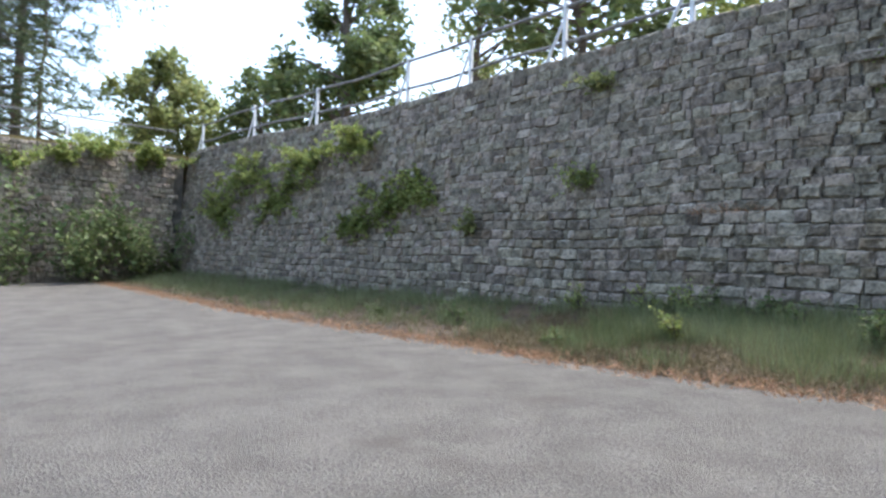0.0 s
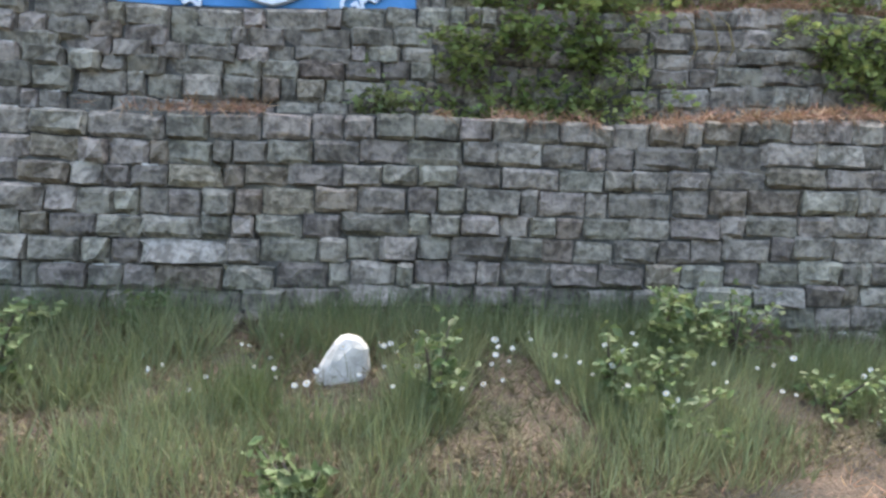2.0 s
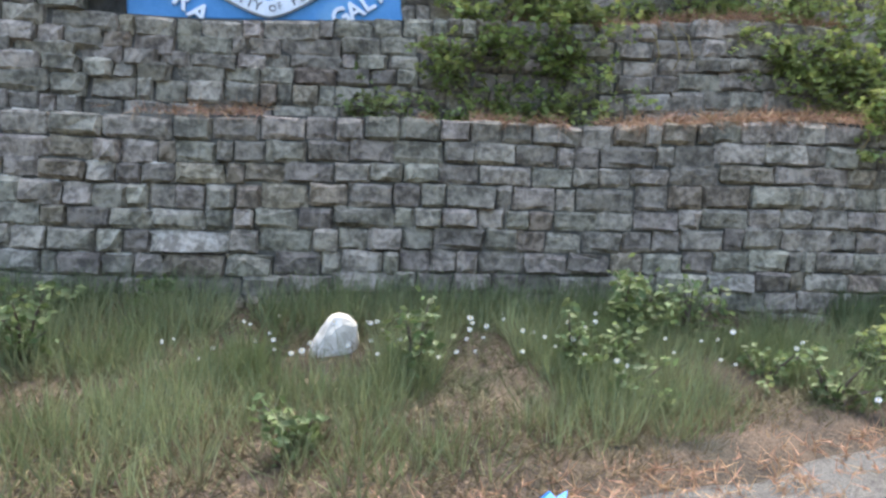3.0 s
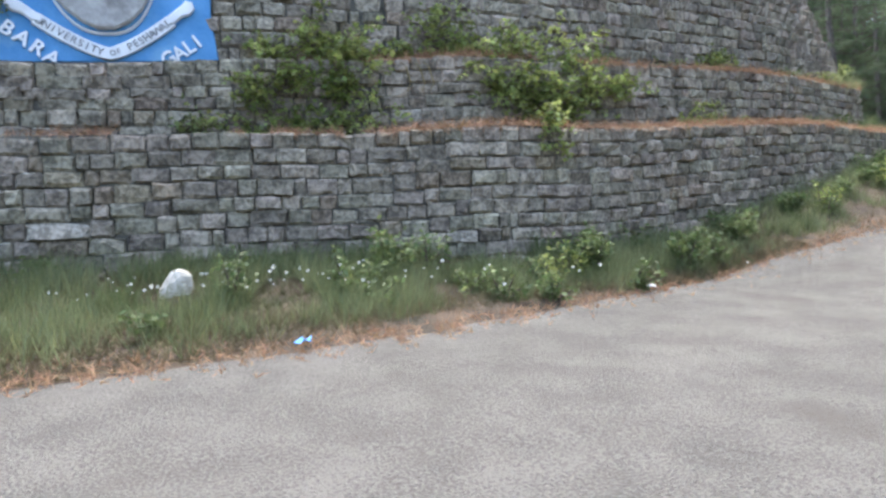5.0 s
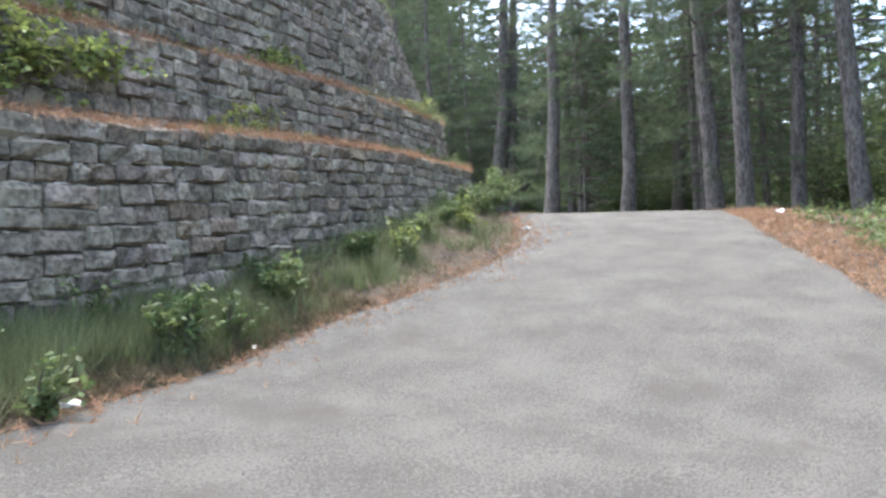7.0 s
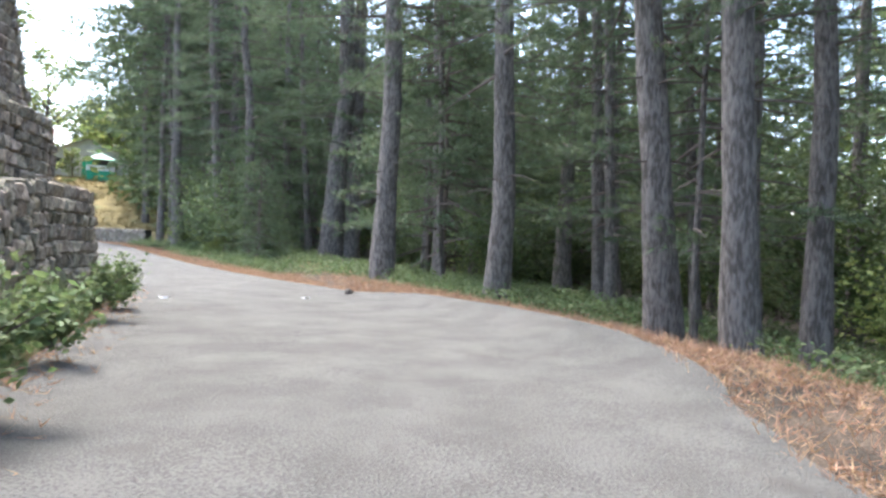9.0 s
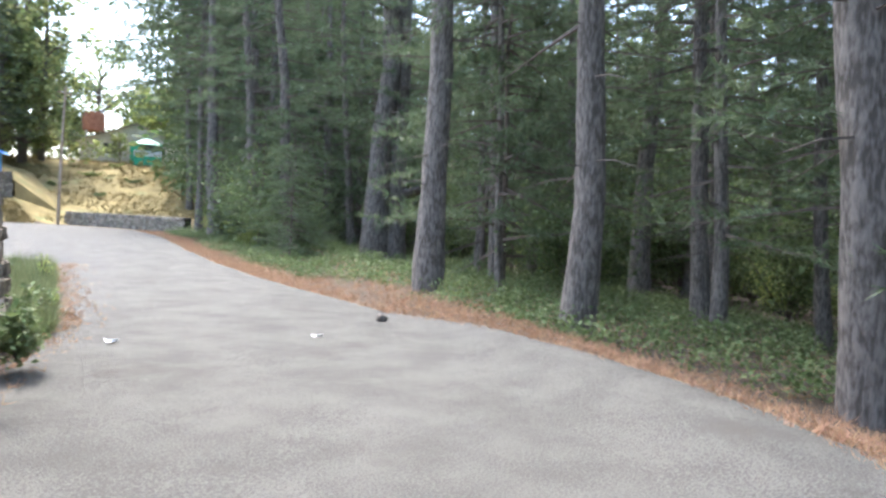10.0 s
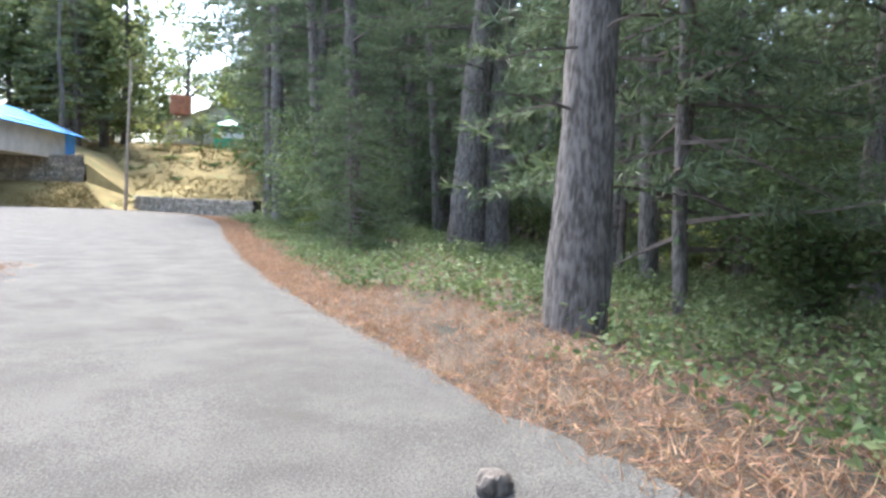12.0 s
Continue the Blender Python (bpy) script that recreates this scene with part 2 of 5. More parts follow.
LINE = spline(WALL)
ALONG = np.r_[0, np.cumsum(np.hypot(*np.diff(LINE, axis=0).T))]
TOTAL = ALONG[-1]


def on_wall(s):
    """Plan point, outward normal and tangent of the wall's foot at the length s."""
    s = min(max(s, 0.0), TOTAL)
    x, y = np.interp(s, ALONG, LINE[:, 0]), np.interp(s, ALONG, LINE[:, 1])
    dx = np.interp(s + 0.1, ALONG, LINE[:, 0]) - np.interp(s - 0.1, ALONG, LINE[:, 0])
    dy = np.interp(s + 0.1, ALONG, LINE[:, 1]) - np.interp(s - 0.1, ALONG, LINE[:, 1])
    n = math.hypot(dx, dy)
    return np.array([x, y]), np.array([dy / n, -dx / n]), np.array([dx / n, dy / n])


def s_of(x):
    """Length along the wall at which its foot first has that x."""
    return float(ALONG[np.argmin(np.abs(LINE[:int(len(LINE) * 0.86), 0] - x))])


S_SIGN = s_of(-2.35)
S_BEND = s_of(11.3)


def rise(s):
    return 0.14 * float(smooth(s_of(0.8), s_of(2.8), s)) + 0.44 * float(smooth(s_of(3.0), s_of(9.5), s)) + 0.65 * float(smooth(s_of(10.5), s_of(14.0), s)) - 0.09 * float(smooth(s_of(0.2), s_of(-2.6), s))


def set_back(tier, s):
    """How far the face of a tier lies behind the foot line."""
    second = 0.54 * float(smooth(s_of(-4.6), s_of(0.2), s)) - 0.12 * float(smooth(s_of(4.0), s_of(8.0), s))
    if tier == 0:
        return 0.0
    if tier == 1:
        return second
    return second if s < S_SIGN else second + 0.18 + 0.30 * float(smooth(s_of(0.2), s_of(2.0), s)) - 0.25 * float(smooth(s_of(7.5), S_BEND, s))


LEVELS = ((-0.9, 1.70), (1.70, 2.55), (2.55, 4.75))
BATTER = 0.10


def face(s, z, tier):
    """A point on the face of a tier; z is the height before the courses' rise."""
    p, n, t = on_wall(s)
    lean = BATTER * (z - 1.0)
    if tier == 2:
        lean += (0.30 * float(smooth(s_of(8.0), S_BEND, s)) - 0.25 * float(smooth(S_BEND + 1.0, S_BEND + 4.0, s))) * (z - LEVELS[2][0])
    p = p - n * (set_back(tier, s) + lean)
    dip = 0.12 * float(smooth(1.9, 2.5, z)) * float(smooth(s_of(0.8), s_of(-1.9), s))
    if tier == 2 and s < S_SIGN:
        # the top sinks towards the sign
        dip += 0.33 * float(smooth(s_of(-22.0), s_of(-12.0), s)) * (z - LEVELS[2][0]) / (LEVELS[2][1] - LEVELS[2][0])
    return p[0], p[1], z + rise(s) - dip


TURN, FROM, TO = radians(6.0), (11.99, 4.77), (11.5, 5.2)


def uphill(x, y):
    """Plan point of a place given along the upper road's own axes."""
    c, k = math.cos(TURN), math.sin(TURN)
    return TO[0] + c * (x - FROM[0]) - k * (y - FROM[1]), TO[1] + k * (x - FROM[0]) + c * (y - FROM[1])


def from_uphill(x, y):
    c, k = math.cos(TURN), math.sin(TURN)
    return FROM[0] + c * (x - TO[0]) + k * (y - TO[1]), FROM[1] - k * (x - TO[0]) + c * (y - TO[1])


def lie(x, y):
    """Height of the ground."""
    z = 0.03 + 0.035 * max(-14.0, min(y, 5.0)) + 0.02 * max(-12.0, min(x, 0.0))
    # the steep ramp round the bend
    climb = min(max(((x - 6.0) * 0.87 + (y - 1.6) * 0.49) / 7.7, 0.0), 1.0)
    up = 0.72 * climb + 0.28 * float(smooth(0.0, 1.0, climb))
    z = z * (1 - up) + 1.52 * up
    z -= 0.24 * float(smooth(-1.5, -3.3, (y - 1.6) * 0.87 - (x - 6.0) * 0.49)) * float(smooth(13.0, 8.0, y)) * up
    u, v = from_uphill(x, y)
    # the road goes on uphill beyond the bend
    z += 0.42 * float(smooth(0, 42, (u - 20) * 0.42 + (v - 14) * 0.9))
    # the bank with the huts
    z += 5.6 * float(smooth(0, 24, (u - 33.5) * 0.55 + (v - 51.0) * 0.83)) * float(smooth(-30, 0, (u - 33) + 14))
    # the wood falls away beside the road
    side = (u - 19.3) * 0.80 - (v - 9.5) * 0.60
    z -= 0.08 * max(0.0, min(side - 0.9, 45.0))
    z += 0.14 * float(smooth(-0.3, 0.4, side)) * float(smooth(2.2, 0.9, side)) * up
    return z


# road: its right and left edges, followed from the lower bend to beyond the huts
RIGHT_EDGE = [(-26, -9), (-10, -8.5), (0, -8.0), (5.0, -4.2), (7.8, -0.6), (9.2, 1.2), (10.2, 2.1), (11.4, 3.15), (12.8, 4.15), (14.8, 5.45), (16.6, 6.7), (17.8, 7.9), (18.5, 9.1),
              (19.1, 11.0), (19.7, 13.3), (20.3, 15.5), (21.0, 18.3), (21.9, 21.4), (24.0, 27.5)] + [uphill(*p) for p in ((32, 36.5), (33.8, 44), (30.5, 51.5), (18, 60))]
LEFT_EDGE = [(-26, 1.4), (-10, 1.2), (-4, 1.1), (-2, 1.2), (-0.5, 1.55), (0.8, 1.95), (1.7, 2.4), (2.8, 3.0), (4.1, 3.7), (5.5, 4.25), (6.8, 4.55), (7.8, 4.72), (8.7, 5.0), (9.6, 5.55),
             (10.4, 6.3), (11.2, 7.4), (12.0, 8.7), (13.2, 10.6), (14.4, 12.4), (15.3, 13.9), (16.3, 16.4)] + [uphill(*p) for p in ((20.5, 29), (24.0, 38), (24, 42), (21, 45), (12, 48))]
VERGE_EDGE = LEFT_EDGE[:21] + [(17.2, 19.2), (18.6, 23.0)]


# ---------------------------------------------------------------- ground, road, verge
def sheet(name, xs, ys, height, mat, label, category):
    verts = [(x, y, height(x, y)) for y in ys for x in xs]
    n = len(xs)
    faces = [(j * n + i, j * n + i + 1, (j + 1) * n + i + 1, (j + 1) * n + i) for j in range(len(ys) - 1) for i in range(n - 1)]
    return tagged(mesh_part(name, verts, faces, mat, flat=False), label, category, kind="structure")


def spaced(lo, hi, step, reach):
    far = [hi + d for d in (3, 8, 16, 30, 60, 120, 300, 700, reach)]
    near = [lo - d for d in (3, 8, 16, 30, 60, 120, 300, 700, reach)][::-1]
    return near + list(np.arange(lo, hi + step, step)) + far


sheet("ground", spaced(-30, 70, 1.0, 1800), spaced(-25, 95, 1.0, 1800), lambda x, y: lie(x, y) - 0.05 + 0.025 * noise.noise((x * 0.4, y * 0.4, 0)),
      EARTH, "brown forest floor covered with fallen pine needles", "ground")


def loft(name, left, right, rows, cols, height, mat, label, category, edge=0.0):
    a, b = spline(left), spline(right)
    a = a[np.linspace(0, len(a) - 1, rows).astype(int)]
    b = b[np.linspace(0, len(b) - 1, rows).astype(int)]
    verts = []
    for i in range(rows):
        for k in range(cols):
            t = k / (cols - 1)
            x, y = a[i] * (1 - t) + b[i] * t
            if k in (0, cols - 1):
                x += edge * noise.noise((x * 1.7, y * 1.7, 3))
                y += edge * noise.noise((x * 1.7, y * 1.7, 8))
            verts.append((x, y, height(x, y, t)))
    faces = [(i * cols + k, (i + 1) * cols + k, (i + 1) * cols + k + 1, i * cols + k + 1) for i in range(rows - 1) for k in range(cols - 1)]
    return tagged(mesh_part(name, verts, faces, mat, flat=False), label, category, kind="structure")


loft("road", LEFT_EDGE, RIGHT_EDGE, 520, 20, lambda x, y, t: lie(x, y) + 0.012 + 0.012 * noise.noise((x * 0.8, y * 0.8, 2)) - (0.03 if t in (0, 1) else 0),
     ROAD, "worn light grey concrete hill road climbing round a hairpin bend", "road", 0.10)
FOOT = [tuple(p) for p in LINE[::8] if not (p[1] > 13.7)] + [(15.0, 14.6), (15.1, 16.6), (15.8, 19.6), (17.0, 23.4)]


def verge_height(x, y, t):
    return lie(x, y) - 0.02 + 0.05 * float(smooth(0, 0.15, t)) + 0.22 * float(smooth(0.25, 1.0, t)) + (0.05 * noise.noise((x * 1.5, y * 1.5, 5)) + 0.02 * noise.noise((x * 5, y * 5, 5))) * min(1.0, t * 3)


loft("verge", VERGE_EDGE, FOOT, 420, 16, verge_height, EARTH, "narrow earth bank with needle litter along the wall's foot", "verge", 0.1)

# ---------------------------------------------------------------- the stone walls
RNG = np.random.default_rng(7)


def stone_shape(rng):
    """A rough stone one unit long, high and deep: a bulged, broken front and its sides. The front looks towards -y."""
    nx, nz = 5, 4
    us = (-0.5, rng.uniform(-0.47, -0.36), rng.uniform(-0.2, 0.2), rng.uniform(0.36, 0.47), 0.5)
    ws = (-0.5, rng.uniform(-0.45, -0.22), rng.uniform(0.22, 0.45), 0.5)
    verts = []
    slope = rng.normal(0, 0.22, 2)
    for j in range(nz):
        for i in range(nx):
            rim = i in (0, nx - 1) or j in (0, nz - 1)
            out = rng.uniform(0.1, 0.7) if rim else rng.uniform(0.55, 1.25)
            u, w = us[i], ws[j]
            out += (slope[0] * u + slope[1] * w) * (0.4 if rim else 1.0)
            if i in (0, nx - 1) and j in (0, nz - 1):
                chip = rng.uniform(0.0, 0.07) if rng.random() < 0.7 else rng.uniform(0.07, 0.15)
                u, w = u * (1 - chip * 0.6), w * (1 - chip)
            verts.append((u + rng.uniform(-0.03, 0.03), -out, w + rng.uniform(-0.055, 0.055)))
    ring = [i for i in range(nx)] + [j * nx + nx - 1 for j in range(1, nz)] + [(nz - 1) * nx + i for i in range(nx - 2, -1, -1)] + [j * nx for j in range(nz - 2, 0, -1)]
    base = len(verts)
    verts += [(verts[k][0] * 1.01, 0.9, verts[k][2] * 1.01) for k in ring]
    faces = [(j * nx + i, j * nx + i + 1, (j + 1) * nx + i + 1, (j + 1) * nx + i) for j in range(nz - 1) for i in range(nx - 1)]
    for k in range(len(ring)):
        q = (k + 1) % len(ring)
        faces.append((ring[q], ring[k], base + k, base + q))
    return np.array(verts), faces


SHAPES = [stone_shape(RNG) for _ in range(28)]


def lay(point, s0, s1, z0, z1, rng, course=0.152, keep=None):
    """Stones in uneven courses over a face; point(s, z) gives a place, a tangent and a normal. Yields shape, matrix, material index."""
    parts = rng.uniform(0.84, 1.16, max(1, round((z1 - z0) / course)))
    z = z0
    for row, h in enumerate(parts * (z1 - z0) / parts.sum()):
        s = s0 - rng.uniform(0, 0.25)
        while s < s1:
            length = float(np.clip(rng.normal(0.25, 0.085), 0.11, 0.50))
            mid = s + length / 2
            if s0 - 0.2 < mid < s1:
                place, tangent, normal = point(mid, z + h / 2 + 0.018 * math.sin(mid * 1.3) + rng.normal(0, 0.003))
                m = np.eye(4)
                depth = rng.uniform(0.025, 0.07)
                lean = rng.normal(0, 0.014)
                m[:3, 0] = np.array([tangent[0], tangent[1], lean]) * (length - rng.uniform(0.003, 0.012))
                m[:3, 1] = np.array([-normal[0], -normal[1], 0.0]) * depth
                m[:3, 2] = np.array([-tangent[0] * lean, -tangent[1] * lean, 1.0]) * (h * rng.uniform(0.96, 1.04) - rng.uniform(0.003, 0.011))
                m[:3, 3] = place
                pick = rng.random()
                yield int(rng.integers(len(SHAPES))), m, 0 if pick < 0.90 else (1 if pick < 0.98 else 2), mid, z
            s += length
        z += h


STONE_SET = [STONE, TAN_STONE, PALE_STONE, LIME]
SHARED = {}


def shared_stone(k, mat):
    if (k, mat) not in SHARED:
        me = bpy.data.meshes.new("stone")
        me.from_pydata(SHAPES[k][0].tolist(), [], SHAPES[k][1])
        me.materials.append(STONE_SET[mat])
        SHARED[k, mat] = me
    return SHARED[k, mat]


def build_stones(stones, parent, near=None, most=300):
    """The stones for which near() holds become pieces of their own, the rest one mesh."""
    rng = np.random.default_rng(11)
    verts, faces, index, single = [], [], [], 0
    for k, m, mat, s, z in stones:
        if near and single < most and near(s, z):
            ob = new("stone", shared_stone(k, mat))
            ob.parent = parent
            ob.matrix_basis = Matrix(m.tolist())
            single += 1
            continue
        v = SHAPES[k][0] @ m[:3, :3].T + m[:3, 3]
        n = len(verts)
        verts.extend(v.tolist())
        faces.extend([i + n for i in f] for f in SHAPES[k][1])
        index.extend([mat] * len(SHAPES[k][1]))
        if rng.random() < 0.34:
            # a ragged seam on the upper joint: lime, and sunlight painted along the edge
            n = len(verts)
            lit_lime_seam = m.copy()
            lit_lime_seam[:3, 3] = m[:3, 3] + m[:3, 2] * 0.5
            cut = rng.uniform(0.3, 0.9)
            for i in range(5):
                u = (i / 4 - 0.5) * cut
                for w in (-1, 1):
                    verts.append((lit_lime_seam[:3, :3] @ np.array([u, -rng.uniform(0.1, 0.5), w * rng.uniform(0.02, 0.08)]) + lit_lime_seam[:3, 3]).tolist())
            faces.extend([n + 2 * i, n + 2 * i + 2, n + 2 * i + 3, n + 2 * i + 1] for i in range(4))
            index.extend([3] * 4)
    ob = mesh_part("stone_courses", verts, faces, STONE_SET, parent)
    ob.data.polygons.foreach_set("material_index", index)
    ob["kind"] = "stuff"
    return ob


def backing(name, rows, parent=None):
    """A sheet through rows of points, recessed behind the stones."""
    n = len(rows[0])
    verts = [p for row in rows for p in row]
    faces = [(j * n + i, j * n + i + 1, (j + 1) * n + i + 1, (j + 1) * n + i) for j in range(len(rows) - 1) for i in range(n - 1)]
    return mesh_part(name, verts, faces, MORTAR, parent)


SS = np.arange(0, TOTAL, 0.2)
profile = []
for tier, (lo, hi) in enumerate(LEVELS):
    for z in (lo, hi):
        profile.append([face(s, z, tier) for s in SS])
top_line = profile[-1]
profile.append([(p[0] - on_wall(s)[1][0] * 0.6, p[1] - on_wall(s)[1][1] * 0.6, p[2] + 0.02) for p, s in zip(top_line, SS)])
profile.append([(p[0], p[1], p[2] - 5.8) for p in profile[-1]])
main_wall = tagged(backing("wall_north", profile), "tall dry-laid grey stone retaining wall stepping back in three tiers", "stone wall", kind="structure")


def tier_point(tier):
    def point(s, z):
        p, n, t = on_wall(s)
        x, y, h = face(s, z, tier)
        return np.array([x, y, h]), t, n
    return point


def all_stones():
    rng = np.random.default_rng(3)
    for tier, (lo, hi) in enumerate(LEVELS):
        if tier == 2:
            yield from lay(tier_point(2), 0, S_SIGN - 0.02, lo, hi, rng)
            yield from lay(tier_point(2), S_SIGN + 0.12 + SIGN_W, TOTAL - 0.3, lo, hi, rng)
        else:
            yield from lay(tier_point(tier), 0, TOTAL - 0.3, lo if tier else -0.1, hi, rng)


SIGN_W, SIGN_H = 2.04, 2.1
# the return beside the sign, and the far wall across the end of the lower road
corner = np.array(face(S_SIGN - 0.02, 2.6, 2))
P_SIGN, N_SIGN, T_SIGN = on_wall(S_SIGN)


def return_point(s, z):
    back = BATTER * (z - 2.6)
    return np.array([corner[0] - N_SIGN[0] * (s + back), corner[1] - N_SIGN[1] * (s + back), z]), -N_SIGN, T_SIGN


def end_point(s, z):
    return np.array([-24.4, 3.6 - s, z]), np.array([0.0, -1.0]), np.array([1.0, 0.0])


def return_stones():
    yield from lay(return_point, 0.05, 0.75, 2.55, 4.72, np.random.default_rng(4))


end_wall = tagged(backing("wall_west", [[(-24.45, 4.0 - 0.5 * i, z) for i in range(36)] for z in (-2, 4.28)] + [[(-25.2, 4.0 - 0.5 * i, z) for i in range(36)] for z in (4.3, -2)]),
                  "grey stone retaining wall closing the end of the lower road", "stone wall", kind="structure")
build_stones(lay(lambda s, z: end_point(s, z), 0, 17, -0.8, 4.28, np.random.default_rng(5), 0.19), end_wall)

# terrace behind the walls
terrace_rows = []
for back in (0.5, 2, 5, 10, 20, 40):
    terrace_rows.append([(p[0] - on_wall(s)[1][0] * back, p[1] - on_wall(s)[1][1] * back if s < S_BEND - 2 else p[1] + back * 0.2, p[2] + 0.03 + 0.01 * back)
                         for p, s in list(zip(top_line, SS))[::5]])
tn = len(terrace_rows[0])
terrace = mesh_part("terrace", [p for r in terrace_rows[:4] for p in r], [(j * tn + i, j * tn + i + 1, (j + 1) * tn + i + 1, (j + 1) * tn + i) for j in range(3) for i in range(tn - 1)], DRY_GRASS)
tagged(terrace, "grassy terrace behind the top of the wall", "terrace", kind="structure")
west_terrace = mesh_part("terrace", [(-24.9, 4, 4.34), (-24.9, -40, 4.34), (-80, -40, 4.6), (-80, 60, 4.6), (-24.9, 60, 4.6)], [(0, 1, 2, 3, 4)], DRY_GRASS)
tagged(west_terrace, "grassy terrace above the end wall", "terrace", kind="structure")

build_stones(all_stones(), main_wall, lambda s, z: s_of(-1.7) < s < s_of(3.3) and 0.3 < z < 2.5)
build_stones(return_stones(), main_wall)


# ---------------------------------------------------------------- fence on the wall's top
def fence_post(x, y, z, turn, height=1.05):
    post = thing("fence_post", (x, y, z), "white painted steel fence post with a slanting brace", "fence post", "posts along the wall top", turn)
    bm = bmesh.new()
    box(bm, (0, 0, height / 2 - 0.1), (0.07, 0.07, height + 0.2), 0, 0.008)
    part("upright", bm, PAINTED_POST, post)
    v, f = tube([(0.42, 0.05, -0.05), (0.03, 0.0, height * 0.72)], [0.028, 0.028], 6)
    mesh_part("brace", v, f, PAINTED_POST, post)
    return post


def top_at(s):
    x, y, z = face(s, LEVELS[2][1], 2)
    n = on_wall(s)[1]
    return x - n[0] * 0.25, y - n[1] * 0.25, z


for x in (-24.1, -19.6, -15.6, -11.55, -9.5, -7.15, -4.85):
    s = s_of(x)
    n = on_wall(s)[1]
    fence_post(*top_at(s), 180 + math.degrees(math.atan2(n[1], n[0])) + 90)
for s in (S_BEND - 1.6, S_BEND + 0.5, S_BEND + 2.0):
    fence_post(*top_at(s), 30, 1.15)
for y in (0.3, -4.0):
    fence_post(-24.75, y, 4.3, 90)
for height, mat in ((0.98, PIPE), (0.38, PIPE)):
    rail = [top_at(s) for s in np.arange(0.3, s_of(-2.6), 0.7)]
    v, f = tube([(x, y, z + height + 0.02 * math.sin(x * 2)) for x, y, z in rail], [0.03] * len(rail), 6)
    tagged(mesh_part("fence_rail", v, f, mat), "long dark steel pipe rail along the wall top", "fence rail", "fence rails")
    v, f = tube([(-24.75, 3.8 - 0.9 * i, 4.3 + height) for i in range(16)], [0.03] * 16, 6)
    tagged(mesh_part("fence_rail", v, f, mat), "dark steel pipe rail along the end wall", "fence rail", "fence rails")


# ---------------------------------------------------------------- the painted sign
def prism(outline, depth, name, mat, parent, y=0.0, bevel=0.0, label=""):
    """An outline in x and z, raised towards -y by depth from the plane y."""
    bm = bmesh.new()
    front = [bm.verts.new((a, y - depth, b)) for a, b in outline]
    rear = [bm.verts.new((a, y, b)) for a, b in outline]
    top = bm.faces.new(front)
    bm.faces.new(rear[::-1])
    n = len(outline)
    for i in range(n):
        bm.faces.new((front[(i + 1) % n], front[i], rear[i], rear[(i + 1) % n]))
    bmesh.ops.recalc_face_normals(bm, faces=bm.faces)
    if bevel:
        bmesh.ops.bevel(bm, geom=[e for e in top.edges], offset=bevel, segments=1, affect="EDGES")
    return part(name, bm, mat, parent, label)


def letter(text, x, z, size, turn, y, mat, parent, depth=0.012, wide=1.0):
    cu = bpy.data.curves.new("letter", "FONT")
    cu.body, cu.size, cu.extrude, cu.align_x, cu.offset = text, size, depth, "CENTER", 0.022 * size if mat is WHITE else 0.0
    tmp = bpy.data.objects.new("letter", cu)
    scene.collection.objects.link(tmp)
    me = bpy.data.meshes.new_from_object(tmp.evaluated_get(bpy.context.evaluated_depsgraph_get()))
    bpy.data.objects.remove(tmp)
    me.materials.clear()
    me.materials.append(mat)
    ob = new("letter", me)
    ob.parent = parent
    ob.matrix_basis = pose(x, y, z) @ Matrix.Rotation(radians(-turn), 4, "Y") @ pose(0, 0, 0, 90) @ Matrix.Diagonal((wide, 1, 1, 1))
    return ob


end_a, end_b = np.array(face(S_SIGN + 0.12, 2.55, 2)), np.array(face(S_SIGN + 0.12 + SIGN_W, 2.55, 2))
mid, run = (end_a + end_b) / 2, end_b - end_a
sign = thing("wall_sign", tuple(mid), "blue painted cement wall sign with a white raised crest and lettering", "sign")
sign.matrix_basis = pose(mid[0] + 0.02, mid[1] - 0.05, mid[2], 0, -math.degrees(math.atan2(run[2], run[0])), math.degrees(math.atan2(run[1], run[0]))) @ pose(0, 0, 0, -5.7)
h = SIGN_W / 2
rim = [(-h + 0.02, 0), (h, 0.0), (h - 0.02, 0.5), (h + 0.02, 1.0), (h - 0.03, 1.5), (h, SIGN_H), (0, SIGN_H + 0.04), (-h + 0.06, SIGN_H), (-h + 0.07, 1.3), (-h + 0.05, 0.7), (-h + 0.03, 0.3)]
prism(rim, 0.07, "panel", BLUE, sign, 0.07, 0.015)
# shield: white rim, grey field, mountains in relief
def shield(w, top, low, n=14):
    pts = [(-w, top), (w, top)]
    for i in range(n + 1):
        a = i / n
        pts.append((w * math.cos(a * math.pi / 2) ** 0.8 if a < 1 else 0.0, low + (top * 0.55 - low) * (1 - math.sin(a * math.pi / 2) ** 1.4)))
    pts += [(-x, z) for x, z in pts[2:-1][::-1]]
    return pts


prism(shield(0.55, 1.85, 0.26), 0.035, "shield_rim", WHITE, sign, 0.0, 0.01)
prism(shield(0.525, 1.82, 0.285), 0.015, "shield_field", BLUE, sign, -0.036)
crag = [(-0.40, 0.70), (-0.33, 0.84), (-0.25, 0.80), (-0.16, 0.91), (-0.08, 0.86), (0.02, 0.99), (0.10, 0.92), (0.17, 0.88), (0.26, 0.97), (0.34, 0.87), (0.41, 0.78),
        (0.42, 0.62), (0.34, 0.49), (0.21, 0.37), (0.07, 0.30), (-0.07, 0.30), (-0.21, 0.37), (-0.34, 0.49), (-0.42, 0.60)]
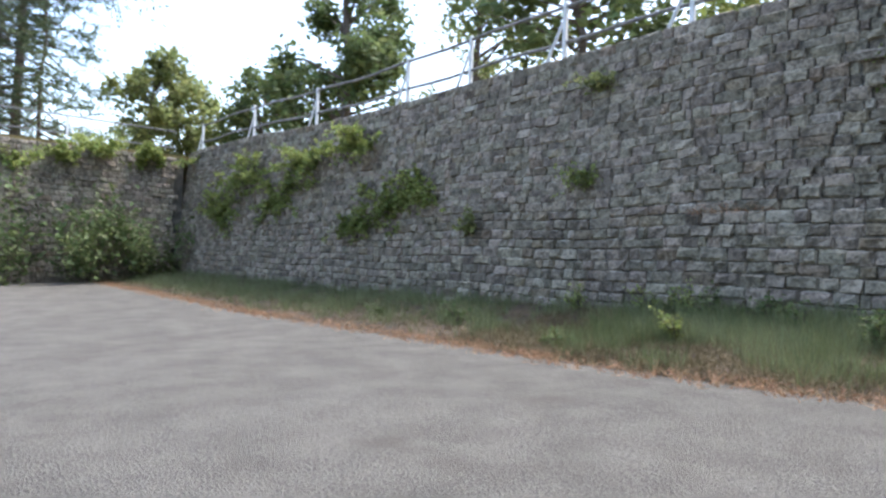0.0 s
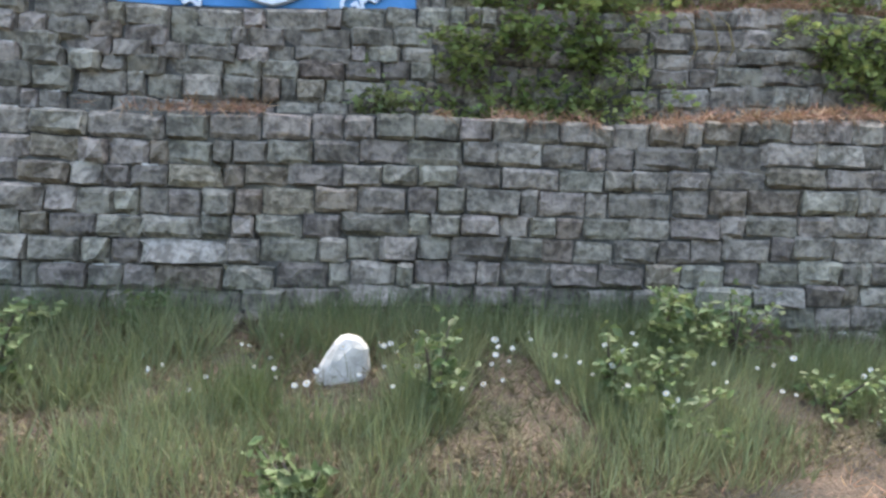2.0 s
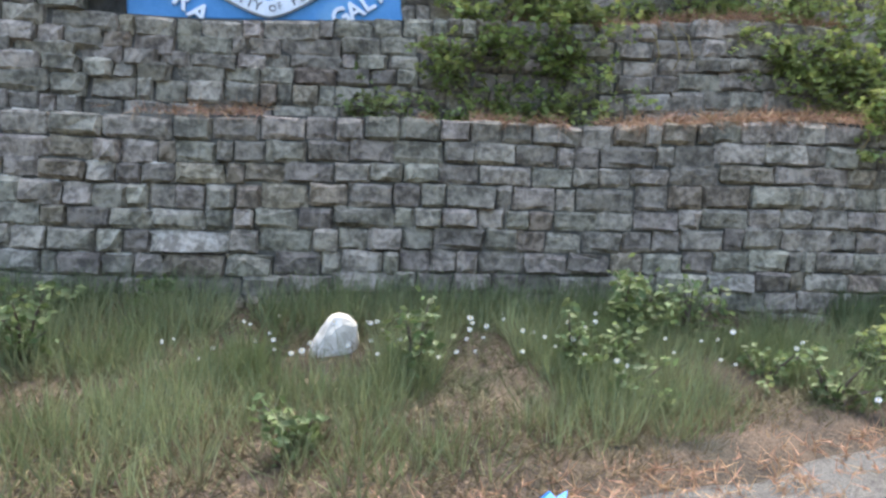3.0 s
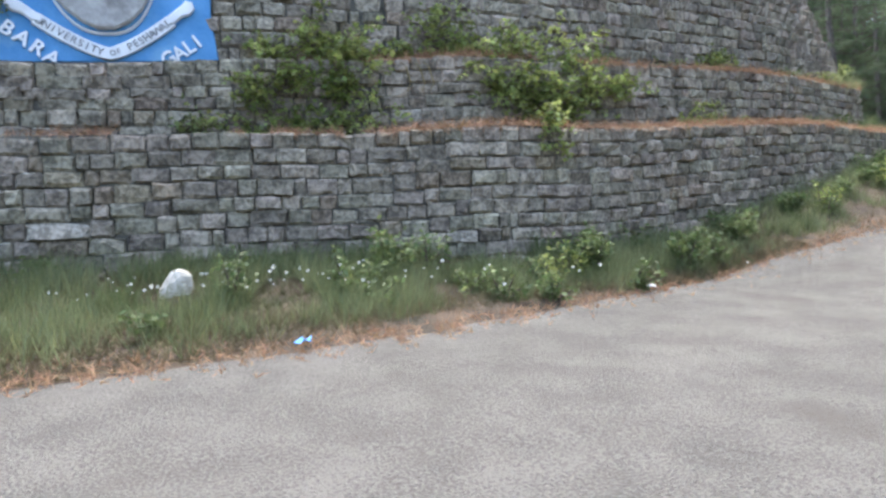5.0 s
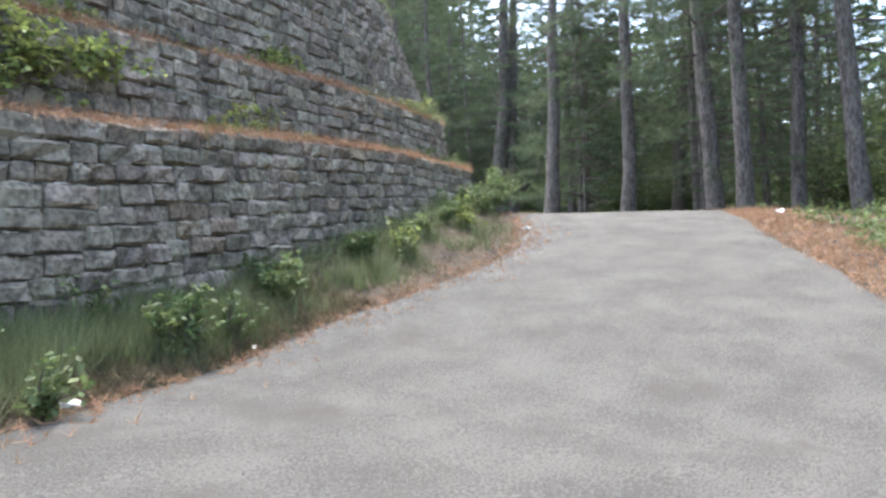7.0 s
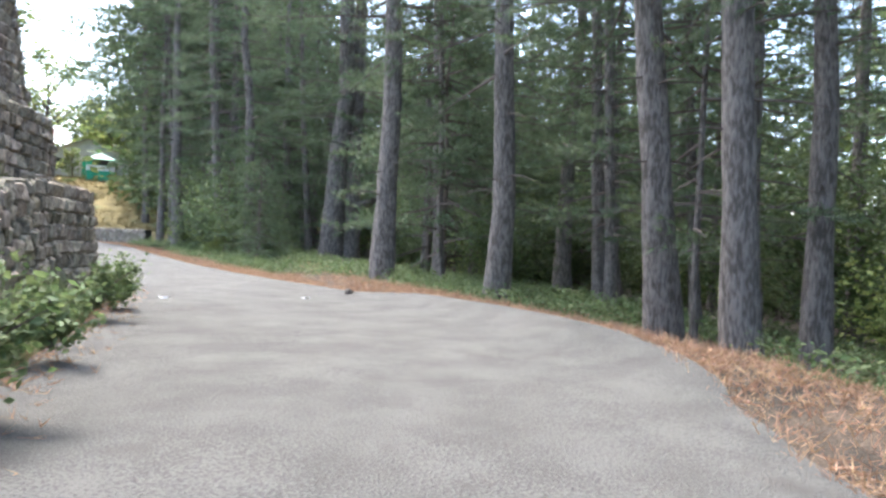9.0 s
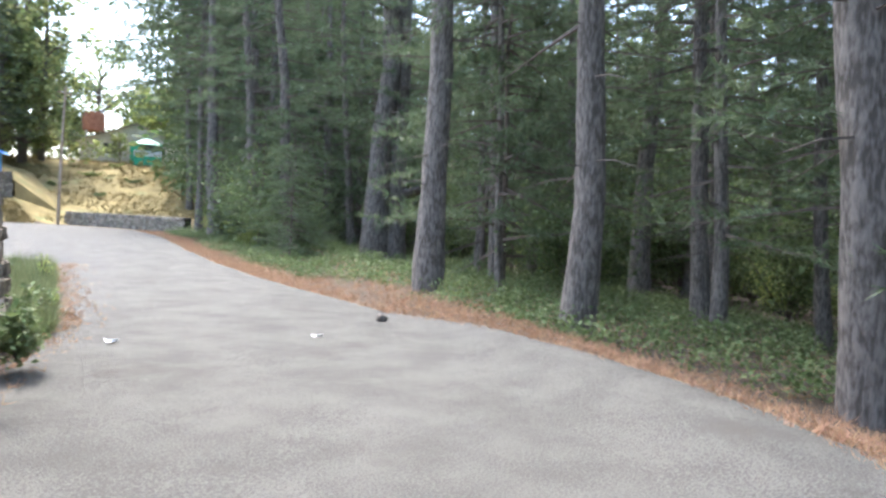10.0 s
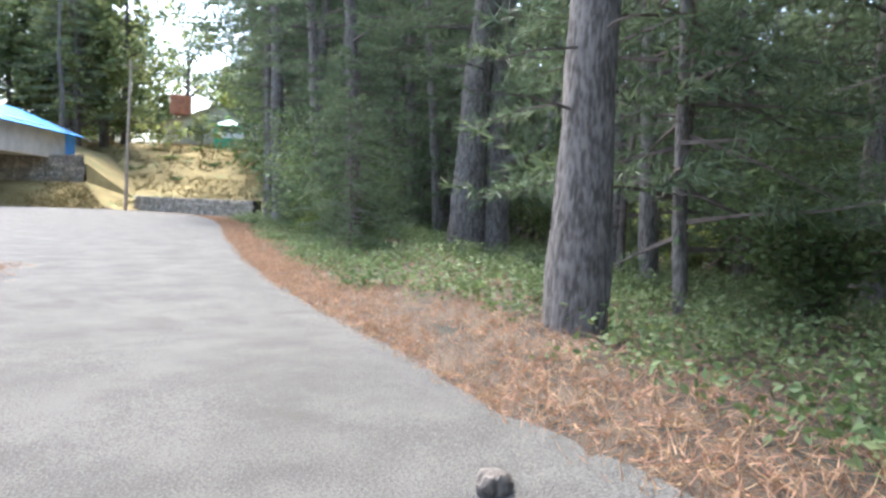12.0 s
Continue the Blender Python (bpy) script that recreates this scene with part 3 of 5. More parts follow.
prism(crag, 0.055, "mountain_relief", CREST, sign, -0.05, 0.02)
for peak in (-0.33, -0.16, 0.02, 0.26):
    height = {-0.33: 0.84, -0.16: 0.91, 0.02: 0.99, 0.26: 0.97}[peak]
    prism([(peak - 0.055, height - 0.075), (peak - 0.02, height - 0.06), (peak + 0.01, height - 0.085), (peak + 0.05, height - 0.06), (peak, height - 0.005)], 0.012, "snow_cap", WHITE, sign, -0.105)
star = [(-0.33 + (0.085 if i % 2 == 0 else 0.035) * math.sin(i * math.pi / 5 + 0.2), 1.13 + (0.085 if i % 2 == 0 else 0.035) * math.cos(i * math.pi / 5 + 0.2)) for i in range(10)]
prism(star, 0.03, "star", WHITE, sign, -0.05)
moon = [(-0.19 + 0.10 * math.sin(a), 1.12 + 0.10 * math.cos(a)) for a in np.linspace(-0.3, math.pi + 0.5, 12)] + \
       [(-0.215 + 0.075 * math.sin(a), 1.135 + 0.075 * math.cos(a)) for a in np.linspace(math.pi + 0.3, -0.1, 12)]
prism(moon, 0.03, "crescent", WHITE, sign, -0.05)
prism([(-0.36, 1.36), (-0.1, 1.34), (0.16, 1.37), (0.36, 1.40), (0.33, 1.48), (0.05, 1.45), (-0.2, 1.43), (-0.38, 1.45)], 0.03, "upper_band", WHITE, sign, -0.05)
# scroll below the shield
def bow(x, lift=0.0):
    return 0.075 + lift + 0.30 * (abs(x) / 0.55) ** 1.35


xs = np.linspace(-0.60, 0.60, 21)
scroll = []
for x in xs:
    slope = (bow(x + 0.01) - bow(x - 0.01)) / 0.02
    n = Vector((-slope, 1)).normalized()
    scroll.append(((x + n.x * 0.062, bow(x) + n.y * 0.062), (x - n.x * 0.062, bow(x) - n.y * 0.062)))
prism([a for a, b in scroll] + [b for a, b in scroll][::-1], 0.045, "scroll", WHITE, sign, 0.0, 0.008)
for side in (-1, 1):
    prism([(side * (0.59 + 0.75 * u), 0.375 + 0.8 * v) for u, v in ((-0.05, -0.02), (0.06, 0.02), (0.15, 0.10), (0.26, 0.13), (0.33, 0.20), (0.31, 0.29), (0.22, 0.31), (0.17, 0.25), (0.10, 0.20), (0.0, 0.12), (-0.08, 0.08))][::side],
          0.055, "scroll_end", WHITE, sign, 0.0, 0.012)
words = "UNIVERSITY OF PESHAWAR"
for i, ch in enumerate(words):
    if ch == " ":
        continue
    x = -0.565 + 1.13 * i / (len(words) - 1)
    slope = (bow(x + 0.01) - bow(x - 0.01)) / 0.02
    small = 0.7 if 11 <= i <= 12 else 1.0
    a = math.atan(slope)
    letter(ch, x + math.sin(a) * 0.034 * small, bow(x) - math.cos(a) * 0.034 * small, 0.10 * small, math.degrees(a), -0.047, INK, sign, 0.004)
for ch, x, z, turn in (("B", -0.875, 0.27, -40), ("A", -0.76, 0.18, -38), ("R", -0.645, 0.085, -37), ("A", -0.535, -0.01, -36), ("G", 0.56, -0.02, 28), ("A", 0.67, 0.035, 30), ("L", 0.77, 0.10, 31), ("I", 0.855, 0.16, 32)):
    letter(ch, x, z, 0.19, turn, -0.014, WHITE, sign, 0.014)


# ---------------------------------------------------------------- plants
def shrub_mesh(seed, spread, count, size, stems=7):
    rng = np.random.default_rng(seed)
    sticks, cents = [], []
    for k in range(stems):
        end = np.array([rng.normal(0, spread[0]), rng.normal(-0.1, spread[1]), rng.uniform(0.4, 1.0) * spread[2]])
        mid = end * 0.5 + np.array([0, 0, 0.15 * spread[2]])
        sticks.append(tube([(0, 0, 0), mid, end], [0.012, 0.008, 0.003], 4))
        m = count // stems
        t = rng.uniform(0.25, 1.1, (m, 1))
        cents.append(end * t + (mid * 2 - end) * t * (1 - t) * 0.6 + rng.normal(0, 0.10 * max(spread), (m, 3)))
    return join(sticks), leaves(np.vstack(cents), size, rng, 0.5)


def shrub(name, place, seed, spread, count, size, mat, label, group="", category="shrub"):
    ob = thing(name, place, label, category, group)
    (v, f), (lv, lf) = shrub_mesh(seed, spread, count, size)
    mesh_part("stem", v, f, TWIG, ob)["kind"] = "stuff"
    mesh_part("foliage", lv, lf, mat, ob)["kind"] = "stuff"
    return ob


def wall_spot(x, z, tier, out=0.03):
    s = s_of(x)
    p = face(s, z - rise(s), tier)
    n = on_wall(s)[1]
    return p[0] + n[0] * out, p[1] + n[1] * out, p[2]


def spray(place, seed, width, up, hang, stems, mat, label, out=0.22, size=0.042):
    """A loose shrub against the wall: arching and trailing stems with side twigs full of small leaves."""
    rng = np.random.default_rng(seed)
    sticks, cents = [], []
    for k in range(stems):
        root = np.array([rng.normal(0, width * 0.3), 0.02, rng.uniform(-0.04, 0.06)])
        end = root + np.array([rng.normal(0, width * 1.45), -rng.uniform(0.25, 1.0) * out, rng.uniform(-hang, up)])
        top = (root + end) / 2 + np.array([0, -0.03, abs(end[2] - root[2]) * 0.35 + 0.05])
        line = [root * (1 - t) ** 2 + top * 2 * t * (1 - t) + end * t * t for t in np.linspace(0, 1, 6)]
        sticks.append(tube(line, [0.006, 0.005, 0.004, 0.0035, 0.003, 0.002], 3))
        reach = np.linalg.norm(end - root)
        for q in range(4 + int(reach * 12)):
            j, q2 = int(rng.integers(0, 5)), rng.random()
            at = line[j] * (1 - q2) + line[j + 1] * q2 + rng.normal(0, 0.04, 3)
            way = rng.normal(0, 1, 3) * (1, 0.6, 0.5) + (0, -0.4, 0.1)
            way /= np.linalg.norm(way)
            ln = rng.uniform(0.06, 0.18)
            sticks.append(tube([at, at + way * ln], [0.0025, 0.0015], 3))
            m = int(rng.integers(4, 10))
            cents.append(at + way * rng.uniform(0.1, 1.1, (m, 1)) * ln + rng.normal(0, 0.022, (m, 3)))
    s = s_of(place[0])
    n = on_wall(s)[1]
    ob = thing("wall_shrub", place, label, "shrub", "shrubs on the wall", math.degrees(math.atan2(n[1], n[0])) + 90)
    v, f = join(sticks)
    mesh_part("stem", v, f, TWIG, ob)["kind"] = "stuff"
    lv, lf = leaves(np.vstack(cents), size, rng, 0.6, 1.6)
    mesh_part("foliage", lv, lf, mat, ob)["kind"] = "stuff"


LEDGE = "leafy yellow-green shrub sprawling from a ledge of the stone wall"
for i, (x, z, tier, width, up, hang, stems, mat) in enumerate([
        (0.6, 2.3, 1, 0.2, 0.25, 0.2, 9, LEAF), (1.35, 2.62, 2, 0.3, 0.25, 0.2, 12, LEAF), (2.85, 2.35, 1, 0.2, 0.3, 0.3, 10, LEAF), (3.6, 2.3, 1, 0.25, 0.35, 0.35, 14, LEAF), (4.2, 2.3, 1, 0.25, 0.35, 0.35, 14, LEAF), (4.65, 2.4, 1, 0.22, 0.3, 0.3, 10, LEAF), (0.15, 2.12, 1, 0.16, 0.22, 0.10, 12, LEAF), (0.60, 1.78, 1, 0.16, 0.16, 0.28, 12, LEAF), (0.25, 1.72, 1, 0.24, 0.10, 0.24, 9, LEAF), (-0.45, 1.74, 1, 0.16, 0.22, 0.10, 7, LEAF_PALE),
        (1.02, 1.80, 1, 0.22, 0.50, 0.16, 14, LEAF), (0.98, 2.20, 1, 0.24, 0.40, 0.30, 12, LEAF), (1.0, 2.62, 2, 0.26, 0.30, 0.50, 14, LEAF), (0.80, 2.65, 2, 0.10, 0.75, 0.05, 9, LEAF),
        (0.35, 2.62, 2, 0.2, 0.16, 0.10, 7, LEAF), (1.70, 2.62, 2, 0.30, 0.22, 0.12, 13, LEAF), (2.22, 2.65, 2, 0.14, 0.75, 0.05, 12, LEAF), (2.15, 2.62, 2, 0.3, 0.28, 0.10, 13, LEAF),
        (3.0, 2.62, 2, 0.22, 0.40, 0.55, 18, LEAF), (3.45, 2.60, 2, 0.30, 0.45, 0.70, 24, LEAF), (4.0, 2.62, 2, 0.26, 0.55, 0.65, 20, LEAF), (4.5, 2.72, 2, 0.26, 0.40, 0.30, 13, LEAF),
        (3.3, 2.0, 1, 0.26, 0.45, 0.22, 15, LEAF), (3.85, 1.92, 1, 0.12, 0.30, 0.10, 8, LEAF), (3.15, 1.98, 0, 0.025, 0.10, 0.62, 7, LEAF), (5.0, 2.80, 2, 0.22, 0.25, 0.15, 8, LEAF_PALE),
        (7.2, 2.98, 2, 0.22, 0.38, 0.10, 20, LEAF), (6.3, 2.88, 2, 0.2, 0.18, 0.1, 6, LEAF_PALE), (5.9, 2.05, 1, 0.14, 0.25, 0.10, 7, LEAF), (6.6, 2.15, 1, 0.16, 0.2, 0.1, 6, LEAF_PALE),
        (-2.25, 3.45, 2, 0.14, 0.40, 0.15, 14, LEAF), (-2.25, 3.0, 2, 0.10, 0.35, 0.15, 9, LEAF_PALE), (-6.0, 3.9, 2, 0.2, 0.2, 0.15, 10, LEAF_PALE), (-6.2, 2.25, 1, 0.2, 0.25, 0.2, 11, LEAF),
        (-8.6, 1.45, 0, 0.12, 0.30, 0.1, 5, LEAF_PALE), (-11.3, 2.0, 1, 0.40, 0.6, 0.4, 26, LEAF), (-10.4, 2.3, 1, 0.35, 0.5, 0.4, 20, LEAF), (-12.4, 1.6, 1, 0.4, 0.5, 0.4, 20, LEAF), (-12.6, 3.7, 2, 0.5, 0.5, 0.5, 22, LEAF),
        (-14.9, 3.5, 2, 0.5, 0.5, 0.6, 22, LEAF), (-16.5, 2.4, 1, 0.7, 0.8, 0.7, 26, LEAF), (-18.5, 3.3, 2, 0.7, 0.8, 0.7, 26, LEAF), (-20.5, 2.2, 1, 0.8, 0.9, 0.8, 28, LEAF),
        (9.2, 3.2, 2, 0.2, 0.2, 0.15, 6, LEAF_DARK), (10.6, 3.2, 2, 0.2, 0.2, 0.2, 7, LEAF_PALE), (10.2, 2.3, 1, 0.2, 0.2, 0.2, 6, LEAF_DARK), (11.2, 2.4, 1, 0.25, 0.25, 0.4, 10, LEAF_DARK), (11.9, 3.5, 2, 0.25, 0.3, 0.4, 9, LEAF_PALE), (13.2, 3.8, 2, 0.3, 0.3, 0.4, 9, LEAF_DARK)]):
    spray(wall_spot(x, z, tier), 40 + i, width, up, hang, stems, mat, LEDGE if stems > 9 else "small green plant growing from the wall's joints", out=0.75 if tier == 2 and hang > 0.4 else 0.25, size=0.04 if x > -7 else 0.06)
for i, (y, z, big) in enumerate([(2.6, 1.0, 1.0), (1.0, 1.8, 1.1), (-1.2, 2.2, 1.2), (-3.4, 1.5, 1.0), (-5.5, 0.9, 1.2)]):
    shrub("wall_shrub", (-24.0, y, lie(-24, y) - 0.1), 90 + i, (0.9 * big, 0.7, 2.2 * big + z * 0.4), 1500, 0.11, LEAF_DARK, "large leafy shrub before the end wall", "shrubs at the end wall")

for i, (y, z) in enumerate([(0.4, 3.6), (1.5, 3.9), (2.5, 3.7), (3.3, 3.9), (-1.2, 3.2)]):
    shrub("wall_shrub", (-24.25, y, z), 120 + i, (0.75, 0.5, 0.8), 1000, 0.09, LEAF, "leafy shrub hanging from the top of the end wall", "shrubs at the end wall")

# dry needles on the ledges and along the road's edge
rng = np.random.default_rng(21)


def strewn(name, points, ways, length, width, count, mat, label, category, spread=0.7):
    v, f = needles(points, ways, length, width, count, rng, spread)
    return tagged(mesh_part(name, v, f, mat), label, category, kind="stuff")


pts, ways = [], []
for tier in (1, 2):
    for s in np.arange(s_of(-4.5 if tier == 1 else 0.2), S_BEND + 1.0, 0.006):
        heap = noise.noise((s * 0.9, tier * 5.0, 0)) + 0.5 * noise.noise((s * 3.1, tier * 7.0, 2))
        if heap > (0.0 if s < s_of(1.2) else -0.3) and (s > s_of(1.2) or rng.random() < (0.6 if s > s_of(-1.6) else 0.25)):
            x, y, z = face(s, LEVELS[tier][0], tier)
            n = on_wall(s)[1]
            deep = max(0.05, set_back(tier, s) - set_back(tier - 1, s))
            out = rng.uniform(0.3, 1.12) * deep
            up = rng.uniform(0, 0.035 + 0.06 * max(0.0, heap + 0.2)) * (1 if out < deep else 0.3)
            pts.append((x + n[0] * out, y + n[1] * out, z + 0.01 + up))
            ways.append((n[0] * 0.4, n[1] * 0.4, -0.5 if out > deep * 0.9 else 0.15))
pts = np.array(pts)
strewn("ledge_needles", pts, np.array(ways), 0.12, 0.0042, 6, NEEDLES_DRY, "orange fallen pine needles lying on the wall ledges", "pine needles")

tufts_at = []
for tier in (1, 2):
    for s in np.arange(s_of(8.5), S_BEND + 3.0, 0.03):
        if noise.noise((s * 0.8, tier * 3.0, 6)) + 0.5 * float(smooth(s_of(9), S_BEND, s)) > 0.2:
            x, y, z = face(s, LEVELS[tier][0], tier)
            n = on_wall(s)[1]
            out = rng.uniform(0.05, 0.3)
            tufts_at.append((x + n[0] * out, y + n[1] * out, z))
for s in np.arange(s_of(3.0), S_BEND + 2.5, 0.03):
    if noise.noise((s * 0.5, 2.0, 9)) > -0.1:
        x, y, z = face(s, LEVELS[2][1], 2)
        tufts_at.append((x, y, z))
tufts_at = np.array(tufts_at)
strewn("ledge_grass", tufts_at, np.tile((0, -0.3, 0.8), (len(tufts_at), 1)), 0.26, 0.005, 10, GRASS, "grass tufts hanging over the ledges and the wall top", "grass", 0.6)
# dry rootlets hanging from a ledge
for x, z, tier in ((1.62, 2.56, 1), (1.75, 2.55, 1), (1.86, 2.56, 1), (2.95, 1.95, 0), (5.2, 2.05, 0)):
    a = np.array(wall_spot(x, z, tier, 0.10))
    v, f = tube([a, a + (0.05, -0.03, -0.06), a + (0.10, -0.03, -0.22), a + (0.06, 0.0, -0.32)], [0.006, 0.007, 0.006, 0.003], 4)
    tagged(mesh_part("dry_root", v, f, DRY_GRASS), "pale dry root hanging over the wall ledge", "root", "dry roots on the wall")

edge = spline(VERGE_EDGE)
pts, base = [], []
for i in range(0, len(edge), 1):
    for k in range(5):
        x, y = edge[i] + rng.normal(0, 0.2, 2)
        pts.append((x, y, lie(x, y) + 0.015))
pts = np.array(pts)
strewn("edge_needles", pts, np.tile((0, 0, 0.05), (len(pts), 1)), 0.085, 0.0028, 7, NEEDLES_DRY, "orange pine needles drifted along the road's edge", "pine needles", 1.0)

# grass and weeds on the verge
blades, edge_line = [], spline(VERGE_EDGE)
for i in range(32000):
    if i % 2:
        k = int(rng.integers(0, int(np.searchsorted(ALONG, S_BEND + 4.5))))
    else:
        k = int(np.argmin(np.abs(LINE[:, 0] - rng.uniform(-5, 5))))
    x0, y0 = LINE[k]
    n = on_wall(ALONG[k])[1]
    gap = float(np.min(np.hypot(edge_line[::4, 0] - x0, edge_line[::4, 1] - y0)))
    d = gap * (1 - math.sqrt(rng.random()) * (1.0 if rng.random() < 0.6 else 0.6)) * 0.95
    x, y = x0 + n[0] * (d + 0.04), y0 + n[1] * (d + 0.04)
    if noise.noise((x * 1.3, y * 1.3, 1.0)) < -0.42 + 0.42 * d / gap:
        continue
    if (x + 0.48) ** 2 + (y - 3.08) ** 2 < 0.08:
        continue
    blades.append((x, y, lie(x, y) - 0.03 + 0.26 * float(smooth(0.25, 1.0, 1 - d / gap))))
for i in range(2600):
    k = rng.random()
    a, b = np.array((15.0, 13.6)) * (1 - k) + np.array((16.9, 23.2)) * k, np.array((15.5, 14.0)) * (1 - k) + np.array((18.5, 22.9)) * k
    x, y = a + (b - a) * rng.uniform(0.0, 0.92)
    blades.append((x, y, lie(x, y) + 0.04))
blades = np.array(blades)
tall = blades[np.arange(len(blades)) % 3 == 0]
short = blades[np.arange(len(blades)) % 3 != 0]
strewn("verge_grass", tall, np.tile((0, 0, 1.3), (len(tall), 1)), 0.30, 0.005, 7, GRASS, "uneven tall green grass along the foot of the wall", "grass", 0.5)
strewn("verge_grass", short, np.tile((0, 0, 0.9), (len(short), 1)), 0.13, 0.004, 7, GRASS, "short green grass on the earth bank", "grass", 0.7)
dry = []
while len(dry) < 26000:
    k = int(np.argmin(np.abs(LINE[:, 0] - rng.uniform(-6, 6)))) if rng.random() < 0.7 else int(rng.integers(0, int(np.searchsorted(ALONG, S_BEND + 5.0))))
    n = on_wall(ALONG[k])[1]
    gap = float(np.min(np.hypot(edge_line[::4, 0] - LINE[k][0], edge_line[::4, 1] - LINE[k][1])))
    d = gap * rng.random()
    x, y = LINE[k] + n * d
    dry.append((x, y, verge_height(x, y, 1 - d / gap) + 0.012))
dry = np.array(dry)
strewn("verge_straw", dry, np.tile((0, 0, 0.12), (len(dry), 1)), 0.13, 0.003, 5, STRAW, "dry straw and needles among the grass", "straw", 0.9)
weeds = blades[rng.integers(0, len(blades), 420)]
for i in range(60):
    x, y, z = weeds[i * 7]
    if x < -10:
        continue
    shrub("weed", (x, y, z - 0.02), 300 + i, (0.10, 0.10, rng.uniform(0.25, 0.5)), 200, 0.034, (LEAF_DARK, LEAF_DARK, LEAF, LEAF_DARK)[i % 4], "low green weed at the wall's foot", "weeds on the verge", "weed")
for i, (x, size) in enumerate([(1.3, 0.5), (3.2, 0.5), (4.6, 0.34), (5.6, 0.36), (6.9, 0.3), (8.2, 0.3), (9.0, 0.34), (9.7, 0.45), (10.3, 0.55), (10.8, 0.6), (11.2, 0.7), (11.5, 0.65), (12.4, 0.5), (13.6, 0.5), (14.4, 0.5)]):
    p, n, t = on_wall(s_of(x))
    px, py = p + n * 0.4
    shrub("verge_bush", (px, py, lie(px, py) + 0.1), 400 + i, (0.26 * size, 0.2, size), 900, 0.036, LEAF_DARK, "bushy green weed before the stone wall", "weeds on the verge", "weed")


def daisy(seed):
    rng = np.random.default_rng(seed)
    ob = thing("daisy", (0, 0, 0), "white daisy with a yellow eye on the verge", "flower", "daisies on the verge")
    v, f = tube([(0, 0, 0), (0.01, 0, 0.12), (0.0, 0.01, 0.26)], [0.003, 0.0025, 0.002], 4)
    mesh_part("stem", v, f, GRASS, ob)
    verts, faces = [], []
    for k in range(11):
        a = 2 * math.pi * k / 11 + rng.uniform(-0.1, 0.1)
        c, s = math.cos(a), math.sin(a)
        n = len(verts)
        for rad, wide, up in ((0.006, 0.003, 0.0), (0.020, 0.0065, 0.003), (0.031, 0.002, -0.001)):
            verts += [(c * rad - s * wide, -0.004 - rad * 0.25 + s * 0.0, 0.26 + s * rad * 0.8 + c * wide * 0.8 + up), (c * rad + s * wide, -0.004 - rad * 0.25, 0.26 + s * rad * 0.8 - c * wide * 0.8 + up)]
        faces += [(n, n + 1, n + 3, n + 2), (n + 2, n + 3, n + 5, n + 4)]
    mesh_part("petals", verts, faces, PETAL, ob)
    bm = bmesh.new()
    bmesh.ops.create_icosphere(bm, subdivisions=1, radius=0.009, matrix=pose(0, -0.006, 0.262) @ Matrix.Diagonal((1, 0.6, 1, 1)))
    part("eye", bm, YOLK, ob)
    return ob


first = daisy(1)
spots = [(0.30, 3.42), (0.36, 3.45), (-0.25, 3.35), (0.62, 3.40), (1.02, 3.38), (1.66, 3.35), (1.70, 3.15)]
while len(spots) < 74:
    spots.append((rng.normal(0.7, 1.1), rng.normal(3.2, 0.38)))
for i, (x, y) in enumerate(spots):
    m = pose(x, y, lie(x, y) + 0.16 + rng.uniform(-0.05, 0.08), rng.normal(0, 10), rng.normal(0, 10), rng.normal(0, 25)) @ Matrix.Scale(rng.uniform(0.5, 0.85), 4)
    if i:
        copy_thing(first, m)
    else:
        first.matrix_basis = m


# ---------------------------------------------------------------- stones and litter on the ground
def rock(name, place, size, seed, mat, label, category="rock", turn=0.0):
    bm = bmesh.new()
    bmesh.ops.create_icosphere(bm, subdivisions=3, radius=0.5)
    for v in bm.verts:
        k = noise.noise(v.co * 2.2 + Vector((seed, 0, 0))) * 0.22 + noise.noise(v.co * 5 + Vector((0, seed, 0))) * 0.08
        v.co = Vector((math.copysign(abs(v.co.x) ** 0.75, v.co.x), math.copysign(abs(v.co.y) ** 0.75, v.co.y), math.copysign(abs(v.co.z) ** 0.75, v.co.z))) * (1 + k)
    ob = part(name, bm, mat)
    ob.matrix_basis = pose(*place, 0, 20, turn) @ Matrix.Diagonal((*size, 1))
    return tagged(ob, label, category)


rock("rock", (-0.48, 3.27, 0.31), (0.20, 0.15, 0.34), 2, LIME, "pale broken block leaning in the grass by the wall", turn=20)
rock("rock", (19.0, 13.0, lie(19.0, 13.0) + 0.045), (0.14, 0.11, 0.09), 5, BARK, "small dark stone lying at the road's edge", turn=10)
rock("rock", (0.0, 2.9, 0.15), (0.16, 0.12, 0.10), 7, STONE, "small grey stone lying in the verge")


def scrap(place, size, seed, mat, label):
    rng = np.random.default_rng(seed)
    v = [(x * size + rng.normal(0, size * 0.12), y * size * 0.6 + rng.normal(0, size * 0.1), abs(rng.normal(0.012, 0.02)) + 0.004) for y in (-0.5, 0, 0.5) for x in (-0.5, -0.17, 0.17, 0.5)]
    f = [(j * 4 + i, j * 4 + i + 1, j * 4 + i + 5, j * 4 + i + 4) for j in range(2) for i in range(3)]
    ob = mesh_part("litter", v, f, mat)
    ob.modifiers.new("thick", "SOLIDIFY").thickness = 0.003
    ob.location = place
    return tagged(ob, label, "litter")


